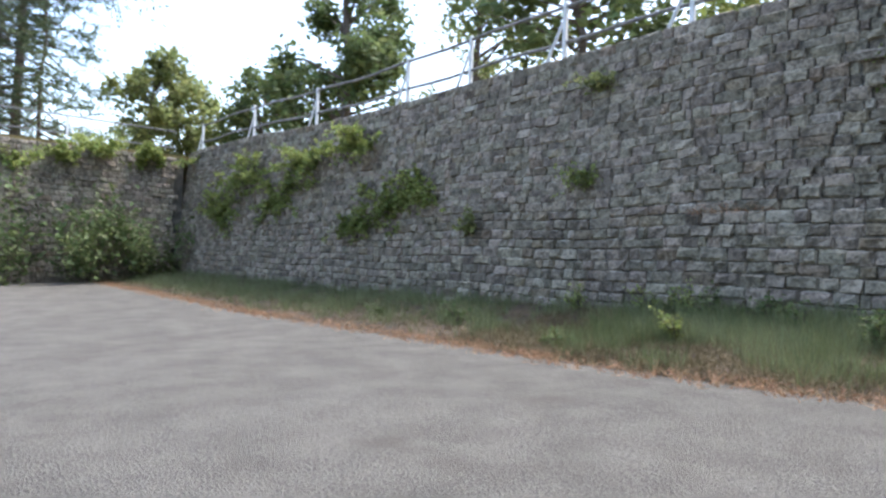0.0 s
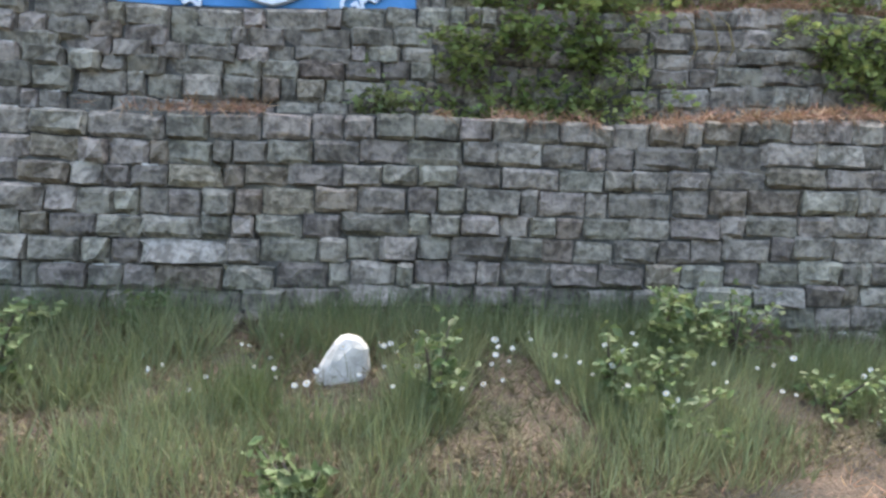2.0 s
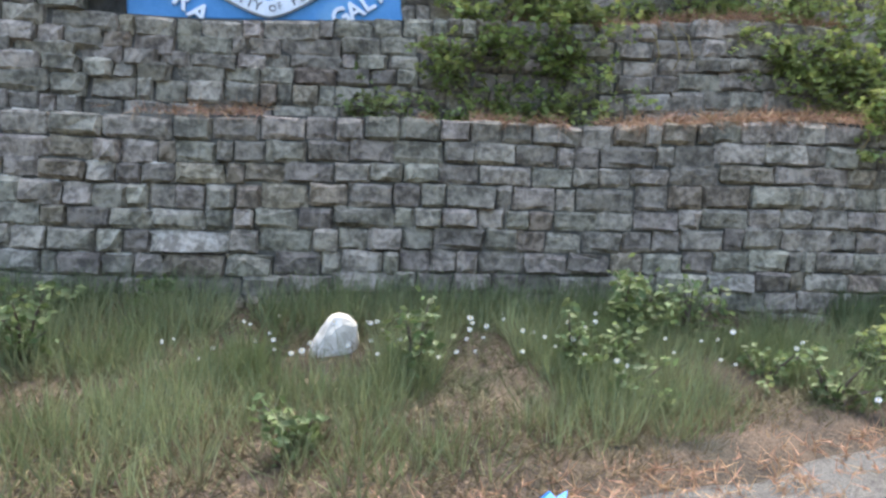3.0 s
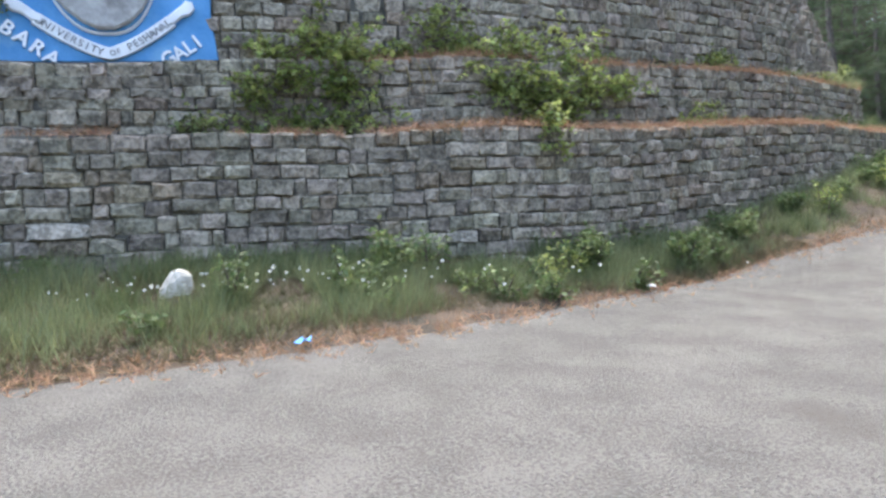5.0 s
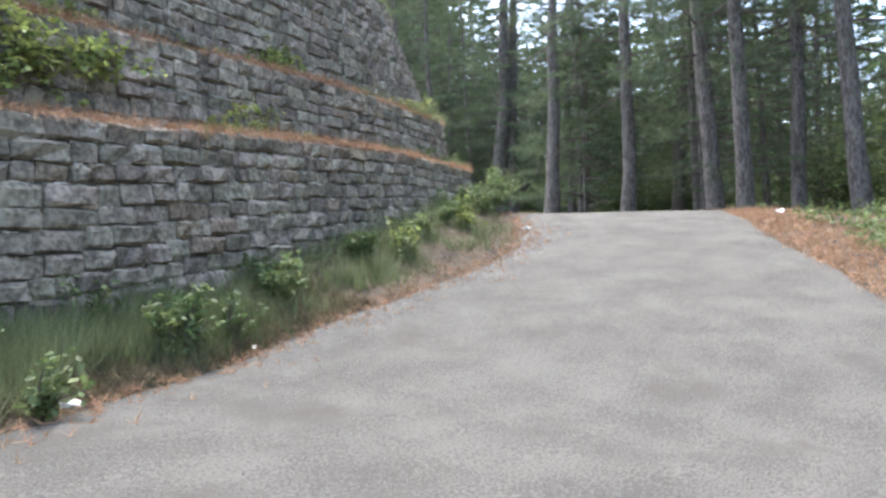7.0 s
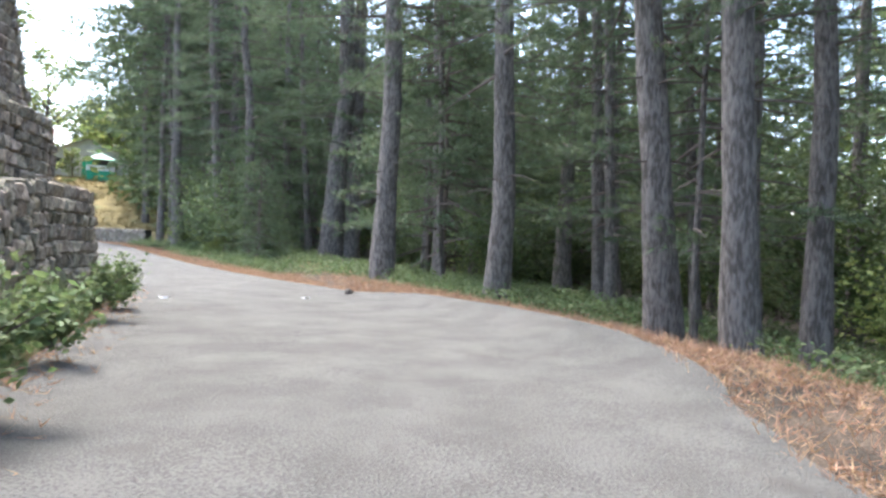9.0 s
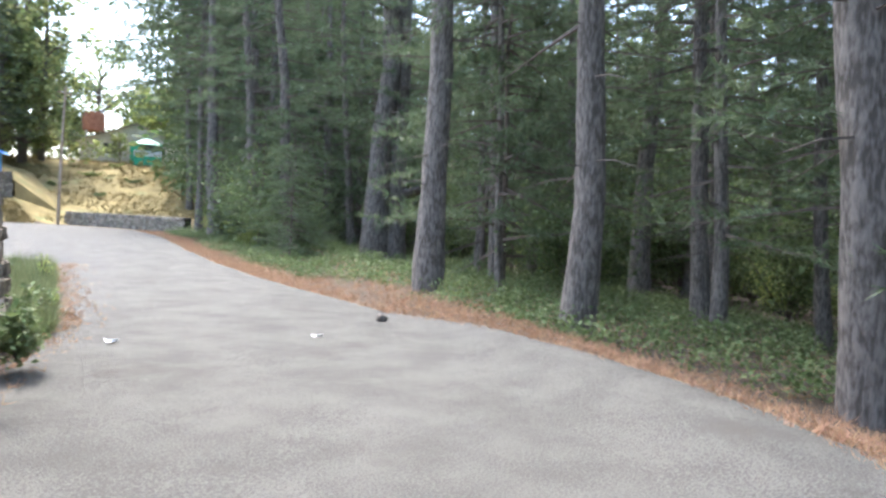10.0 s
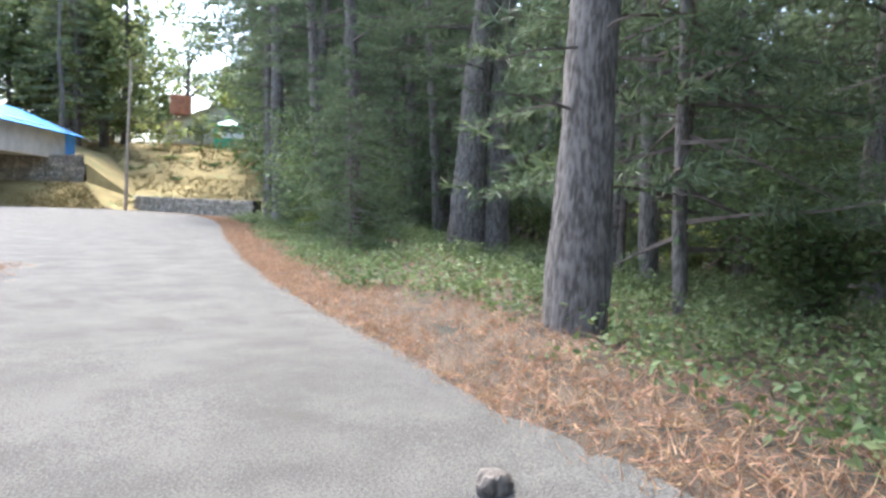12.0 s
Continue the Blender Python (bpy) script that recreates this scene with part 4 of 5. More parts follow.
for i, (x, y, size, mat) in enumerate([(-3.0, 3.0, 0.17, LITTER), (2.98, 3.4, 0.06, LITTER), (3.85, 3.5, 0.10, LITTER), (2.2, 3.2, 0.05, LITTER), (9.95, 5.75, 0.14, LITTER), (17.5, 12.4, 0.10, LITTER), (-3.6, 2.6, 0.2, LITTER),
                                       (15.7, 13.2, 0.13, LITTER), (0.53, 1.86, 0.08, TARP), (12.9, 3.6, 0.12, LITTER)]):
    scrap((x, y, lie(x, y) + 0.03), size, i, mat, "crumpled scrap of %s plastic on the roadside" % ("blue" if mat is TARP else "white"))


# ---------------------------------------------------------------- trees
def pine_meshes(seed, height=20.0, radius=0.26, first=3.6, branches=78, lower=True, gain=1.0, twigs=5, wide=0.014, count=8):
    rng = np.random.default_rng(seed)
    sway = rng.normal(0, 0.12, (9, 2)).cumsum(0) * 0.6
    pts = [(sway[i][0] - sway[0][0], sway[i][1] - sway[0][1], height * (i / 8) ** 1.15 - (0.4 if i == 0 else 0)) for i in range(9)]
    rad = [radius * (1.25 if i == 0 else 1.0) * (1 - 0.9 * (p[2] + 0.4) / height) for i, p in enumerate(pts)]
    fine_pts, fine_rad = [], []
    for i in range(8):
        for k in range(5):
            t = k / 5
            fine_pts.append(tuple(np.array(pts[i]) * (1 - t) + np.array(pts[i + 1]) * t))
            fine_rad.append(rad[i] * (1 - t) + rad[i + 1] * t)
    trunk = tube(fine_pts, fine_rad, 12, rng, 0.07)
    zs = np.array([p[2] for p in fine_pts])
    sticks, cents, ways = [], [], []
    for b in range(branches):
        z = first + (height - first - 0.5) * (b / branches) ** 0.9
        a = b * 2.4 + rng.normal(0, 0.4)
        share = 1 - (z - first) / (height - first)
        reach = gain * (0.6 + 2.7 * share ** 0.7) * rng.uniform(0.7, 1.15)
        cx, cy = np.interp(z, zs, [p[0] for p in fine_pts]), np.interp(z, zs, [p[1] for p in fine_pts])
        way = np.array([math.cos(a), math.sin(a), 0])
        droop = rng.uniform(-0.25, 0.15)
        spine = [np.array([cx, cy, z]) + way * reach * t + np.array([0, 0, droop * reach * t - 0.25 * reach * t * t + 0.18 * reach * t ** 3]) for t in (0, 0.35, 0.7, 1.0)]
        sticks.append(tube(spine, [0.03 * (0.5 + share), 0.02, 0.012, 0.005], 4))
        for k in range(twigs):
            # side twigs
            t = rng.uniform(0.35, 0.95)
            at = np.array([np.interp(t, (0, 0.35, 0.7, 1), [q[j] for q in spine]) for j in range(3)])
            side = np.array([-way[1], way[0], 0]) * rng.choice((-1, 1)) + way * 0.6 + np.array([0, 0, rng.normal(-0.05, 0.2)])
            side /= np.linalg.norm(side)
            ln = reach * rng.uniform(0.18, 0.36)
            for q in np.linspace(0.15, 1, 5):
                cents.append(at + side * ln * q)
                ways.append(side)
        for t in np.linspace(0.4, 1, 7):
            cents.append(np.array([np.interp(t, (0, 0.35, 0.7, 1), [q[j] for q in spine]) for j in range(3)]))
            ways.append(way)
    if lower:
        for b in range(14):
            z = rng.uniform(1.6, first + 1)
            a = rng.uniform(0, 6.3)
            ln = rng.uniform(0.5, 1.9)
            d = np.array([math.cos(a), math.sin(a), rng.uniform(-0.3, 0.1)]) * ln
            c = np.array([np.interp(z, zs, [p[0] for p in fine_pts]), np.interp(z, zs, [p[1] for p in fine_pts]), z])
            sticks.append(tube([c, c + d * 0.5 + np.array([0, 0, 0.05]), c + d], [0.018, 0.011, 0.004], 4))
    return trunk, join(sticks), needles(np.array(cents), np.array(ways), 0.25 if count < 12 else 0.19, wide, count, rng, 0.65)


PINES = [pine_meshes(s, 20.0, 0.26, first, n) for s, first, n in ((1, 3.6, 76), (2, 2.6, 82), (3, 4.6, 70), (4, 2.0, 86))]
PINES.append(pine_meshes(5, 24.0, 0.2, 8.5, 110, True, 1.9, 11, 0.03, 8))
# two with fine needles, for the trees beside the road
PINES += [pine_meshes(6, 20.0, 0.26, 4.4, 76, gain=0.9, twigs=8, wide=0.0045, count=16), pine_meshes(7, 20.0, 0.26, 5.2, 72, gain=0.9, twigs=8, wide=0.0045, count=16)]
PINE_DATA = []
for trunk, sticks, tufts in PINES:
    row = []
    for name, (v, f), mat in (("trunk", trunk, BARK), ("limb", sticks, TWIG), ("crown", tufts, PINE)):
        me = bpy.data.meshes.new(name)
        me.from_pydata([tuple(q) for q in v], [], f)
        me.materials.append(mat)
        if name == "trunk":
            me.shade_smooth()
        row.append((name, me))
    PINE_DATA.append(row)


def pine(x, y, kind, scale, turn, girth=1.0, lean=(0, 0), label="tall pine with a grey scaly trunk in the wood", group="pines of the wood"):
    ob = thing("pine_tree", (x, y, lie(x, y) - 0.05), label, "tree", group)
    ob.matrix_basis = pose(x, y, lie(x, y) - 0.05, lean[0], lean[1], 0) @ pose(0, 0, 0, 0, 0, turn)
    for name, me in PINE_DATA[kind]:
        p = new(name, me)
        p.parent = ob
        g = girth if name == "trunk" else 1.0
        if name != "trunk":
            p["kind"] = "stuff"
        p.matrix_basis = Matrix.Diagonal((scale * g, scale * g, scale, 1))
    return ob


# trunks near the road, where they stand
for x, y, kind, scale, girth, lean in [(19.45, 7.62, 5, 0.95, 0.9, (-3.0, -2.6)), (18.4, 6.45, 6, 0.95, 0.78, (-2.6, -2.2)), (18.75, 4.1, 5, 0.95, 0.85, (-4.0, -1.5)), (20.2, 6.0, 6, 0.9, 0.75, (-1.5, -0.5)),
                                       (20.6, 7.6, 3, 0.7, 0.3, (0, 0)), (32.6, 15.9, 2, 1.1, 1.1, (0, 0)), (21.6, 1.9, 0, 0.9, 0.6, (-1, -1)),
                                       (21.4, 11.55, 5, 1.0, 0.9, (0, 0.3)), (*uphill(23.4, 13.4), 6, 1.0, 1.0, (-1.0, 0.4))]:
    pine(x, y, kind, scale, x * 37, girth, lean)
for x, y, kind, scale, girth, lean in [(31.8, 22.2, 2, 1.1, 1.7, (0, 1)), (32.4, 21.85, 0, 1.1, 1.6, (1, 1)), (34.0, 34.6, 0, 1.0, 1.3, (-2, -1.5)), (36.0, 39.0, 4, 1.0, 1.0, (-2, 0)), (35.4, 33.6, 2, 1.0, 1.2, (-2, -1.5)),
                                       (44.6, 53.0, 4, 1.0, 1.3, (-2, -1.5)), (45.6, 52.0, 2, 1.0, 0.9, (-2, -1.5)), (30.6, 25.6, 2, 1.0, 0.9, (-2, -1.5)), (27.0, 14.0, 1, 0.9, 0.4, (-2, -1.5)), (26.2, 9.0, 3, 0.9, 0.6, (-2, -1.5))]:
    pine(*uphill(x, y), kind, scale, x * 37, girth, lean)
bent = [o for o in scene.objects if o.name.startswith("pine_tree") and abs(o.location.x - uphill(32.4, 21.85)[0]) < 0.05][0]
v, f = tube([(0.05, -0.05, 2.5), (0.5, -0.55, 2.7), (0.88, -0.97, 3.2), (1.02, -1.12, 4.2), (1.05, -1.15, 6.0), (1.1, -1.2, 9.0)], [0.20, 0.17, 0.15, 0.13, 0.11, 0.06], 10)
limb = mesh_part("bent_limb", v, f, BARK, bent, "thick limb bending upwards", False)
limb.matrix_basis = pose(0, 0, 0, 0, 0, -32.4 * 37)
# the rest of the wood
rng = np.random.default_rng(77)
R = spline(RIGHT_EDGE, 0.5)


def off_road(x, y):
    k = int(np.argmin((R[:, 0] - x) ** 2 + (R[:, 1] - y) ** 2))
    a, b = R[max(k - 1, 0)], R[min(k + 1, len(R) - 1)]
    d = b - a
    d = d / np.linalg.norm(d)
    return float((x - R[k][0]) * d[1] - (y - R[k][1]) * d[0])


def sight(x, y):
    """The open strip between the wood and the wall, through which the huts show."""
    u, v = from_uphill(x, y)
    return math.degrees(math.atan2(u - 18.2, v - 10.1)) < 33.0 and v > 8


placed = [(21.4, 11.5), uphill(23.4, 13.4), (19.6, 8.2), (18.4, 6.5), (18.7, 4.0), (20.2, 6.0), (20.6, 7.6), uphill(31.8, 22.2), uphill(34, 34.6), (32.6, 15.9), (21.6, 1.9)]
tries = 0
while len(placed) < 175 and tries < 9000:
    tries += 1
    x, y = rng.uniform(9, 72), rng.uniform(-24, 58)
    d = off_road(x, y)
    if sight(x, y) or d < 2.2 or d > 46 or min((x - a) ** 2 + (y - b) ** 2 for a, b in placed) < (1.5 + 0.03 * d) ** 2 * 1.4:
        continue
    if d < 6 and (rng.random() < 0.55 or (x < 24 and y < 14)) or (x < 19 and y > 0):
        continue
    placed.append((x, y))
    pine(x, y, int(rng.integers(5, 7)) if d < 9 else int(rng.integers(4)), rng.uniform(0.8, 1.15), rng.uniform(0, 360), rng.uniform(0.55, 1.05), (rng.normal(-2.0, 1), rng.normal(-1.5, 1)))
for x, y in [(44, 47), (47, 49), (46, 45.2), (49, 50.5), (43, 44.6), (50, 46), (41.5, 42.4), (48.5, 53), (53, 52), (52, 48), (46.5, 51), (55, 55), (51, 55)]:
    pine(*uphill(x, y), int(rng.integers(4)), rng.uniform(0.9, 1.2), rng.uniform(0, 360), 0.8)
# pines behind the shed and up the bank
for x, y in [(24, 66), (27, 70), (30, 66), (33, 72), (36, 68), (38, 76), (29, 78), (34, 82), (24, 76), (41, 82), (20, 70), (44, 92), (38, 90), (31, 90), (60, 84), (64, 74), (58, 66), (70, 90), (66, 98), (22, 84), (52, 60), (56, 56), (33, 72.5), (35.2, 73), (37, 71.5), (38.4, 74), (36, 66), (41, 70), (34, 63)]:
    pine(*uphill(x, y), int(rng.integers(4)), rng.uniform(0.8, 1.1), rng.uniform(0, 360), 0.9, label="tall pine on the bank behind the huts", group="pines on the bank")

def before_pair(x, y):
    """The clear ground between the road and the pair of thick pines."""
    u, v = from_uphill(x, y)
    return 24 < u < 33 and 14 < v < 23 and math.degrees(math.atan2(u - 18.2, v - 10.1)) < 57


# undergrowth
SAPLINGS = []
for seed, tall, count, size, mat in ((501, 2.6, 3200, 0.075, LEAF_DARK), (502, 3.8, 4400, 0.08, LEAF_DARK), (503, 1.6, 2400, 0.065, LEAF), (504, 4.6, 5000, 0.085, LEAF_DARK)):
    (v, f), (lv, lf) = shrub_mesh(seed, (tall * 0.30, tall * 0.30, tall), count, size, 16)
    a, b = bpy.data.meshes.new("stems"), bpy.data.meshes.new("leaves")
    a.from_pydata([tuple(q) for q in v], [], f)
    b.from_pydata(lv, [], lf)
    a.materials.append(TWIG)
    b.materials.append(mat)
    SAPLINGS.append((a, b))


def sapling(x, y, kind, scale, turn, label="bushy dark green undergrowth sapling beneath the pines", group="undergrowth of the wood"):
    ob = thing("sapling", (x, y, lie(x, y) - 0.05), label, "bush", group, turn)
    for name, me in zip(("stem", "foliage"), SAPLINGS[kind]):
        p = new(name, me)
        p["kind"] = "stuff"
        p.parent = ob
        p.scale = (scale, scale, scale)
    return ob


count = 0
while count < 115:
    x, y = rng.uniform(10, 78), rng.uniform(-28, 60)
    d = off_road(x, y)
    if sight(x, y) or d < 5.0 or d > 42 or before_pair(x, y):
        continue
    sapling(x, y, int(rng.integers(4)), rng.uniform(0.7, 1.4), rng.uniform(0, 360))
    count += 1
for x, y, kind, scale in [(30.6, 26.6, 1, 1.0), (33.0, 30.0, 3, 1.0), (35.2, 33.2, 1, 0.9), (29.0, 23.4, 1, 0.6), (34.4, 34.4, 2, 0.9), (30.2, 27.2, 2, 0.7)]:
    sapling(*uphill(x, y), kind, scale, x * 50)


# needle litter and low plants on the forest floor
rng = np.random.default_rng(88)
floor_pts, low_plants = [], []
for i in range(0, len(R)):
    if not 9 < R[i][0] < 36 or R[i][1] > 44:
        continue
    a, b = R[max(i - 1, 0)], R[min(i + 1, len(R) - 1)]
    d = (b - a) / np.linalg.norm(b - a)
    side = np.array([d[1], -d[0]])
    for k in range(420):
        x, y = R[i] + side * (abs(rng.normal(0, 0.8)) - 0.12 if k % 2 else rng.uniform(0, 9)) + d * rng.uniform(-0.3, 0.3)
        floor_pts.append((x, y, lie(x, y) - 0.03))
    for k in range(46):
        off = rng.uniform(0.9, 13)
        x, y = R[i] + side * off + d * rng.uniform(-0.3, 0.3)
        if noise.noise((x * 0.5, y * 0.5, 4)) + 0.35 * min(1.0, (off - 0.9) / 1.6) > -0.02:
            tall = rng.uniform(0.15, 0.5) * min(1.0, 0.4 + off / 4)
            m = 44
            low_plants.append(np.array([x, y, lie(x, y) - 0.04]) + np.c_[rng.normal(0, 0.16, (m, 2)), rng.uniform(0.02, 1, m) * tall])
floor_pts = np.array(floor_pts)
strewn("floor_needles", floor_pts, np.tile((0, 0, 0.06), (len(floor_pts), 1)), 0.13, 0.004, 3, NEEDLES_DRY, "brown fallen pine needles on the forest floor", "pine needles", 1.0)
v, f = leaves(np.vstack(low_plants), 0.042, rng, 0.6)
tagged(mesh_part("low_plants", v, f, LEAF_DARK), "low dark green plants covering the forest floor", "undergrowth", kind="stuff")
rng = np.random.default_rng(99)


# young firs, green to the ground, and the wood's far side
FIR = []
for seed in (61, 62):
    trunk, sticks, tufts = pine_meshes(seed, 7.5, 0.09, 0.7, 62, False)
    row = []
    for name, (v, f), mat in (("trunk", trunk, TWIG), ("limb", sticks, TWIG), ("crown", tufts, PINE)):
        me = bpy.data.meshes.new(name)
        me.from_pydata([tuple(w) for w in v], [], f)
        me.materials.append(mat)
        row.append((name, me))
    FIR.append(row)


def young_fir(x, y, kind, scale, turn, z=None):
    ob = thing("young_fir", (x, y, lie(x, y) - 0.05 if z is None else z), "young dark green fir with branches down to the ground", "tree", "young firs of the wood", turn)
    for name, me in FIR[kind]:
        p = new(name, me)
        p.parent = ob
        if name != "trunk":
            p["kind"] = "stuff"
        p.scale = (scale * 0.75, scale * 0.75, scale)


for x, y, sc in [(30.4, 26.8, 0.75), (33.2, 31.0, 0.8), (36.6, 36.5, 0.6), (27.0, 21.2, 0.5), (28.6, 23.0, 0.7)]:
    young_fir(*uphill(x, y), 0, sc, x * 31)
count = 0
while count < 75:
    x, y = rng.uniform(10, 72), rng.uniform(-26, 56)
    d = off_road(x, y)
    if sight(x, y) or d < 5.0 or d > 36 or before_pair(x, y):
        continue
    young_fir(x, y, int(rng.integers(2)), rng.uniform(0.6, 1.5), rng.uniform(0, 360))
    count += 1
cents = []
while len(cents) < 2150:
    x, y = rng.uniform(5, 110), rng.uniform(-60, 90)
    d = off_road(x, y)
    if 32 < d < 62 and not sight(x, y):
        high = rng.uniform(0, 29) * (0.65 + 0.35 * noise.noise((x * 0.07, y * 0.07, 0)))
        if high > 7 and rng.random() < 0.42:
            continue
        z = lie(x, y) + high
        cents.append(np.array([x, y, z]) + rng.normal(0, 1, (42, 3)) * np.array([1.3, 1.3, 0.8]))
for i in range(700):
    a, d = radians(rng.uniform(35.5, 48)), rng.uniform(68, 86)
    x, y = uphill(5.7 + d * math.sin(a), 1.2 + d * math.cos(a))
    cents.append(np.array([x, y, lie(x, y) + rng.uniform(0, 30)]) + rng.normal(0, 1, (42, 3)) * np.array([1.5, 1.5, 0.9]))
v, f = leaves(np.vstack(cents), 0.5, rng, 0.2)
tagged(mesh_part("far_woods", v, f, LEAF_DARK), "dense dark green foliage at the far side of the wood", "woods", kind="stuff")


def leafy_tree(place, tall, wide, seed, mat, label, size=0.16, count=5200, clear=0.3):
    rng = np.random.default_rng(seed)
    ob = thing("leafy_tree", place, label, "tree", "trees on the terrace")
    pts = [(0, 0, -0.3), (rng.normal(0, 0.1), rng.normal(0, 0.1), tall * 0.35), (rng.normal(0, 0.25), rng.normal(0, 0.25), tall * 0.75)]
    limbs = [tube(pts, [tall * 0.022, tall * 0.017, tall * 0.008], 8, rng, 0.05)]
    cents = []
    for k in range(34):
        z = tall * rng.uniform(clear, 0.92)
        a, ln = rng.uniform(0, 6.3), wide * rng.uniform(0.35, 0.62) * (1 - 0.55 * (z / tall) ** 2)
        start = np.array([0, 0, z * 0.8])
        end = np.array([math.cos(a) * ln, math.sin(a) * ln, z + rng.uniform(-0.05, 0.12) * tall])
        limbs.append(tube([start, (start + end) / 2 + np.array([0, 0, 0.04 * tall]), end], [tall * 0.007, tall * 0.004, 0.008], 5))
        m = count // 34
        for c in range(5):
            hub = start + (end - start) * rng.uniform(0.45, 1.03) + rng.normal(0, 0.03 * wide, 3)
            cents.append(hub + rng.normal(0, 0.045 * wide, (m // 5, 3)))
    v, f = join(limbs)
    mesh_part("trunk", v, f, TWIG, ob)
    lv, lf = leaves(np.vstack(cents), size, rng, 0.3)
    mesh_part("crown", lv, lf, mat, ob)["kind"] = "stuff"
    return ob


leafy_tree((-24.2, 10.4, 4.8), 11.0, 7.0, 1, LEAF_DARK, "large dark green broadleaf tree on the terrace", 0.20, 8000, 0.15)
leafy_tree((-29.6, 9.2, 4.8), 5.6, 4.6, 2, LEAF_DARK, "round dark green tree behind the end wall", 0.18, 4200, 0.1)
leafy_tree((-32.6, 5.2, 4.8), 5.4, 4.4, 3, LEAF_PALE, "pale green young tree behind the end wall", 0.18, 3600, 0.05)
leafy_tree((-34.0, 7.2, 4.8), 5.2, 4.2, 4, LEAF_PALE, "pale green young tree behind the end wall", 0.18, 3600, 0.05)
leafy_tree((-17.2, 11.6, 4.8), 7.5, 5.0, 5, LEAF_PALE, "thin pale green tree with an airy crown", 0.13, 3200, 0.08)
leafy_tree((-11.2, 9.6, 4.8), 6.0, 6.0, 6, LEAF_DARK, "dark green tree with low hanging branches", 0.20, 3200, 0.16)
leafy_tree((-5.6, 10.0, 4.8), 5.5, 5.0, 7, LEAF, "green tree close behind the wall top", 0.16, 3600, 0.08)
for i, (x, y) in enumerate([(1.5, 10.5), (5.0, 12.0), (9.5, 14.5)]):
    leafy_tree((x, y, 5.3), 6.0, 5.0, 20 + i, LEAF_DARK, "dark green tree on the terrace behind the wall", 0.2, 3000, 0.1)
for x, y, sc in [(-31.2, 0.4, 1.35), (-29.2, -1.6, 1.2), (-33.0, -1.0, 1.5), (-30.0, -3.6, 1.4)]:
    young_fir(x, y, 0, sc, x * 11, 4.6)
for x, y, k, sc in [(-28.5, -1.5, 3, 0.75), (-31.5, -0.4, 4, 0.95), (-27.6, -4.0, 0, 0.8)]:
    ob = pine(x, y, k, sc, x * 20, 1.0, label="tall grey-green conifer above the end wall", group="conifers above the end wall")
    ob.location.z = 4.7


for i, (x, y, tall, wide, mat) in enumerate([(39.0, 69, 18, 10, LEAF_PALE), (36.5, 67.5, 14, 8, LEAF_PALE), (35.5, 74, 16, 9, LEAF_PALE), (40, 80, 17, 10, LEAF_PALE), (60.5, 84, 13, 9, LEAF_PALE), (66, 80, 15, 10, LEAF_PALE), (47.2, 68.5, 3.0, 2.0, LEAF_PALE), (31, 70, 14, 9, LEAF_DARK), (45, 84, 15, 9, LEAF_PALE), (57, 70, 7.5, 6, LEAF_PALE), (58, 80, 9, 8, LEAF), (27, 74, 10, 8, LEAF_PALE), (62, 88, 10, 9, LEAF_DARK), (23, 68, 9, 8, LEAF_DARK), (50, 93, 17, 12, LEAF_DARK), (57, 92, 17, 12, LEAF_PALE), (46.5, 97, 18, 12, LEAF_DARK)]):
    x, y = uphill(x, y)
    leafy_tree((x, y, lie(x, y) - 0.1), tall, wide, 60 + i, mat, "leafy olive green tree on the bank near the huts", 0.30 if tall > 4 else 0.14, 5000 if tall > 4 else 900, 0.12)


# ---------------------------------------------------------------- huts up the road
for i, (x, y, big) in enumerate([(44.0, 60.5, 0.8), (47.5, 62.0, 1.0), (49.5, 63.5, 0.9), (42.0, 63.5, 0.9), (51.5, 66.0, 1.1), (45.5, 66.0, 0.8), (40.0, 58.5, 0.7), (38.6, 62.0, 0.9)]):
    x, y = uphill(x, y)
    shrub("bank_bush", (x, y, lie(x, y)), 800 + i, (0.6 * big, 0.5, 0.4 * big), 1100, 0.06, LEAF_PALE if i % 2 else LEAF_DARK, "low scrubby bush on the dry grass bank", "bushes on the bank", "bush")

def bank_height(x, y):
    rise_in = (x - 33.5) * 0.55 + (y - 51.0) * 0.83
    return lie(*uphill(x, y)) + 0.05 * float(smooth(0.5, 3, rise_in)) - 0.15 * (1 - float(smooth(0.0, 1.5, rise_in))) + 0.12 * noise.noise((x * 0.3, y * 0.3, 1))


bank_x, bank_y = list(np.arange(33.5, 75, 1.5)), list(np.arange(46, 100, 1.5))
bank = sheet("grass_bank", bank_x, bank_y, bank_height,
      DRY_GRASS, "sunny bank of dry yellow grass below the huts", "grass bank")
for v in bank.data.vertices:
    v.co.x, v.co.y = uphill(v.co.x, v.co.y)


tufts_at = []
while len(tufts_at) < 7000:
    x, y = rng.uniform(34, 62), rng.uniform(50, 74)
    rise_in = (x - 33.5) * 0.55 + (y - 51.0) * 0.83
    if rise_in > 0.8 and noise.noise((x * 0.35, y * 0.35, 3)) > -0.25:
        tufts_at.append((*uphill(x, y), lie(*uphill(x, y)) + 0.04))
for i in range(2200):
    k, x = rng.random(), rng.uniform(18, 33)
    tufts_at.append((*uphill(x, 52.0 + 3.4 * k), lie(*uphill(x, 52.0 + 3.4 * k)) + 1.2 * k))
tufts_at = np.array(tufts_at)
strewn("bank_grass", tufts_at, np.tile((0, 0, 0.7), (len(tufts_at), 1)), 0.38, 0.02, 5, DRY_GRASS, "tufts of dry yellow grass on the bank", "grass", 0.7)


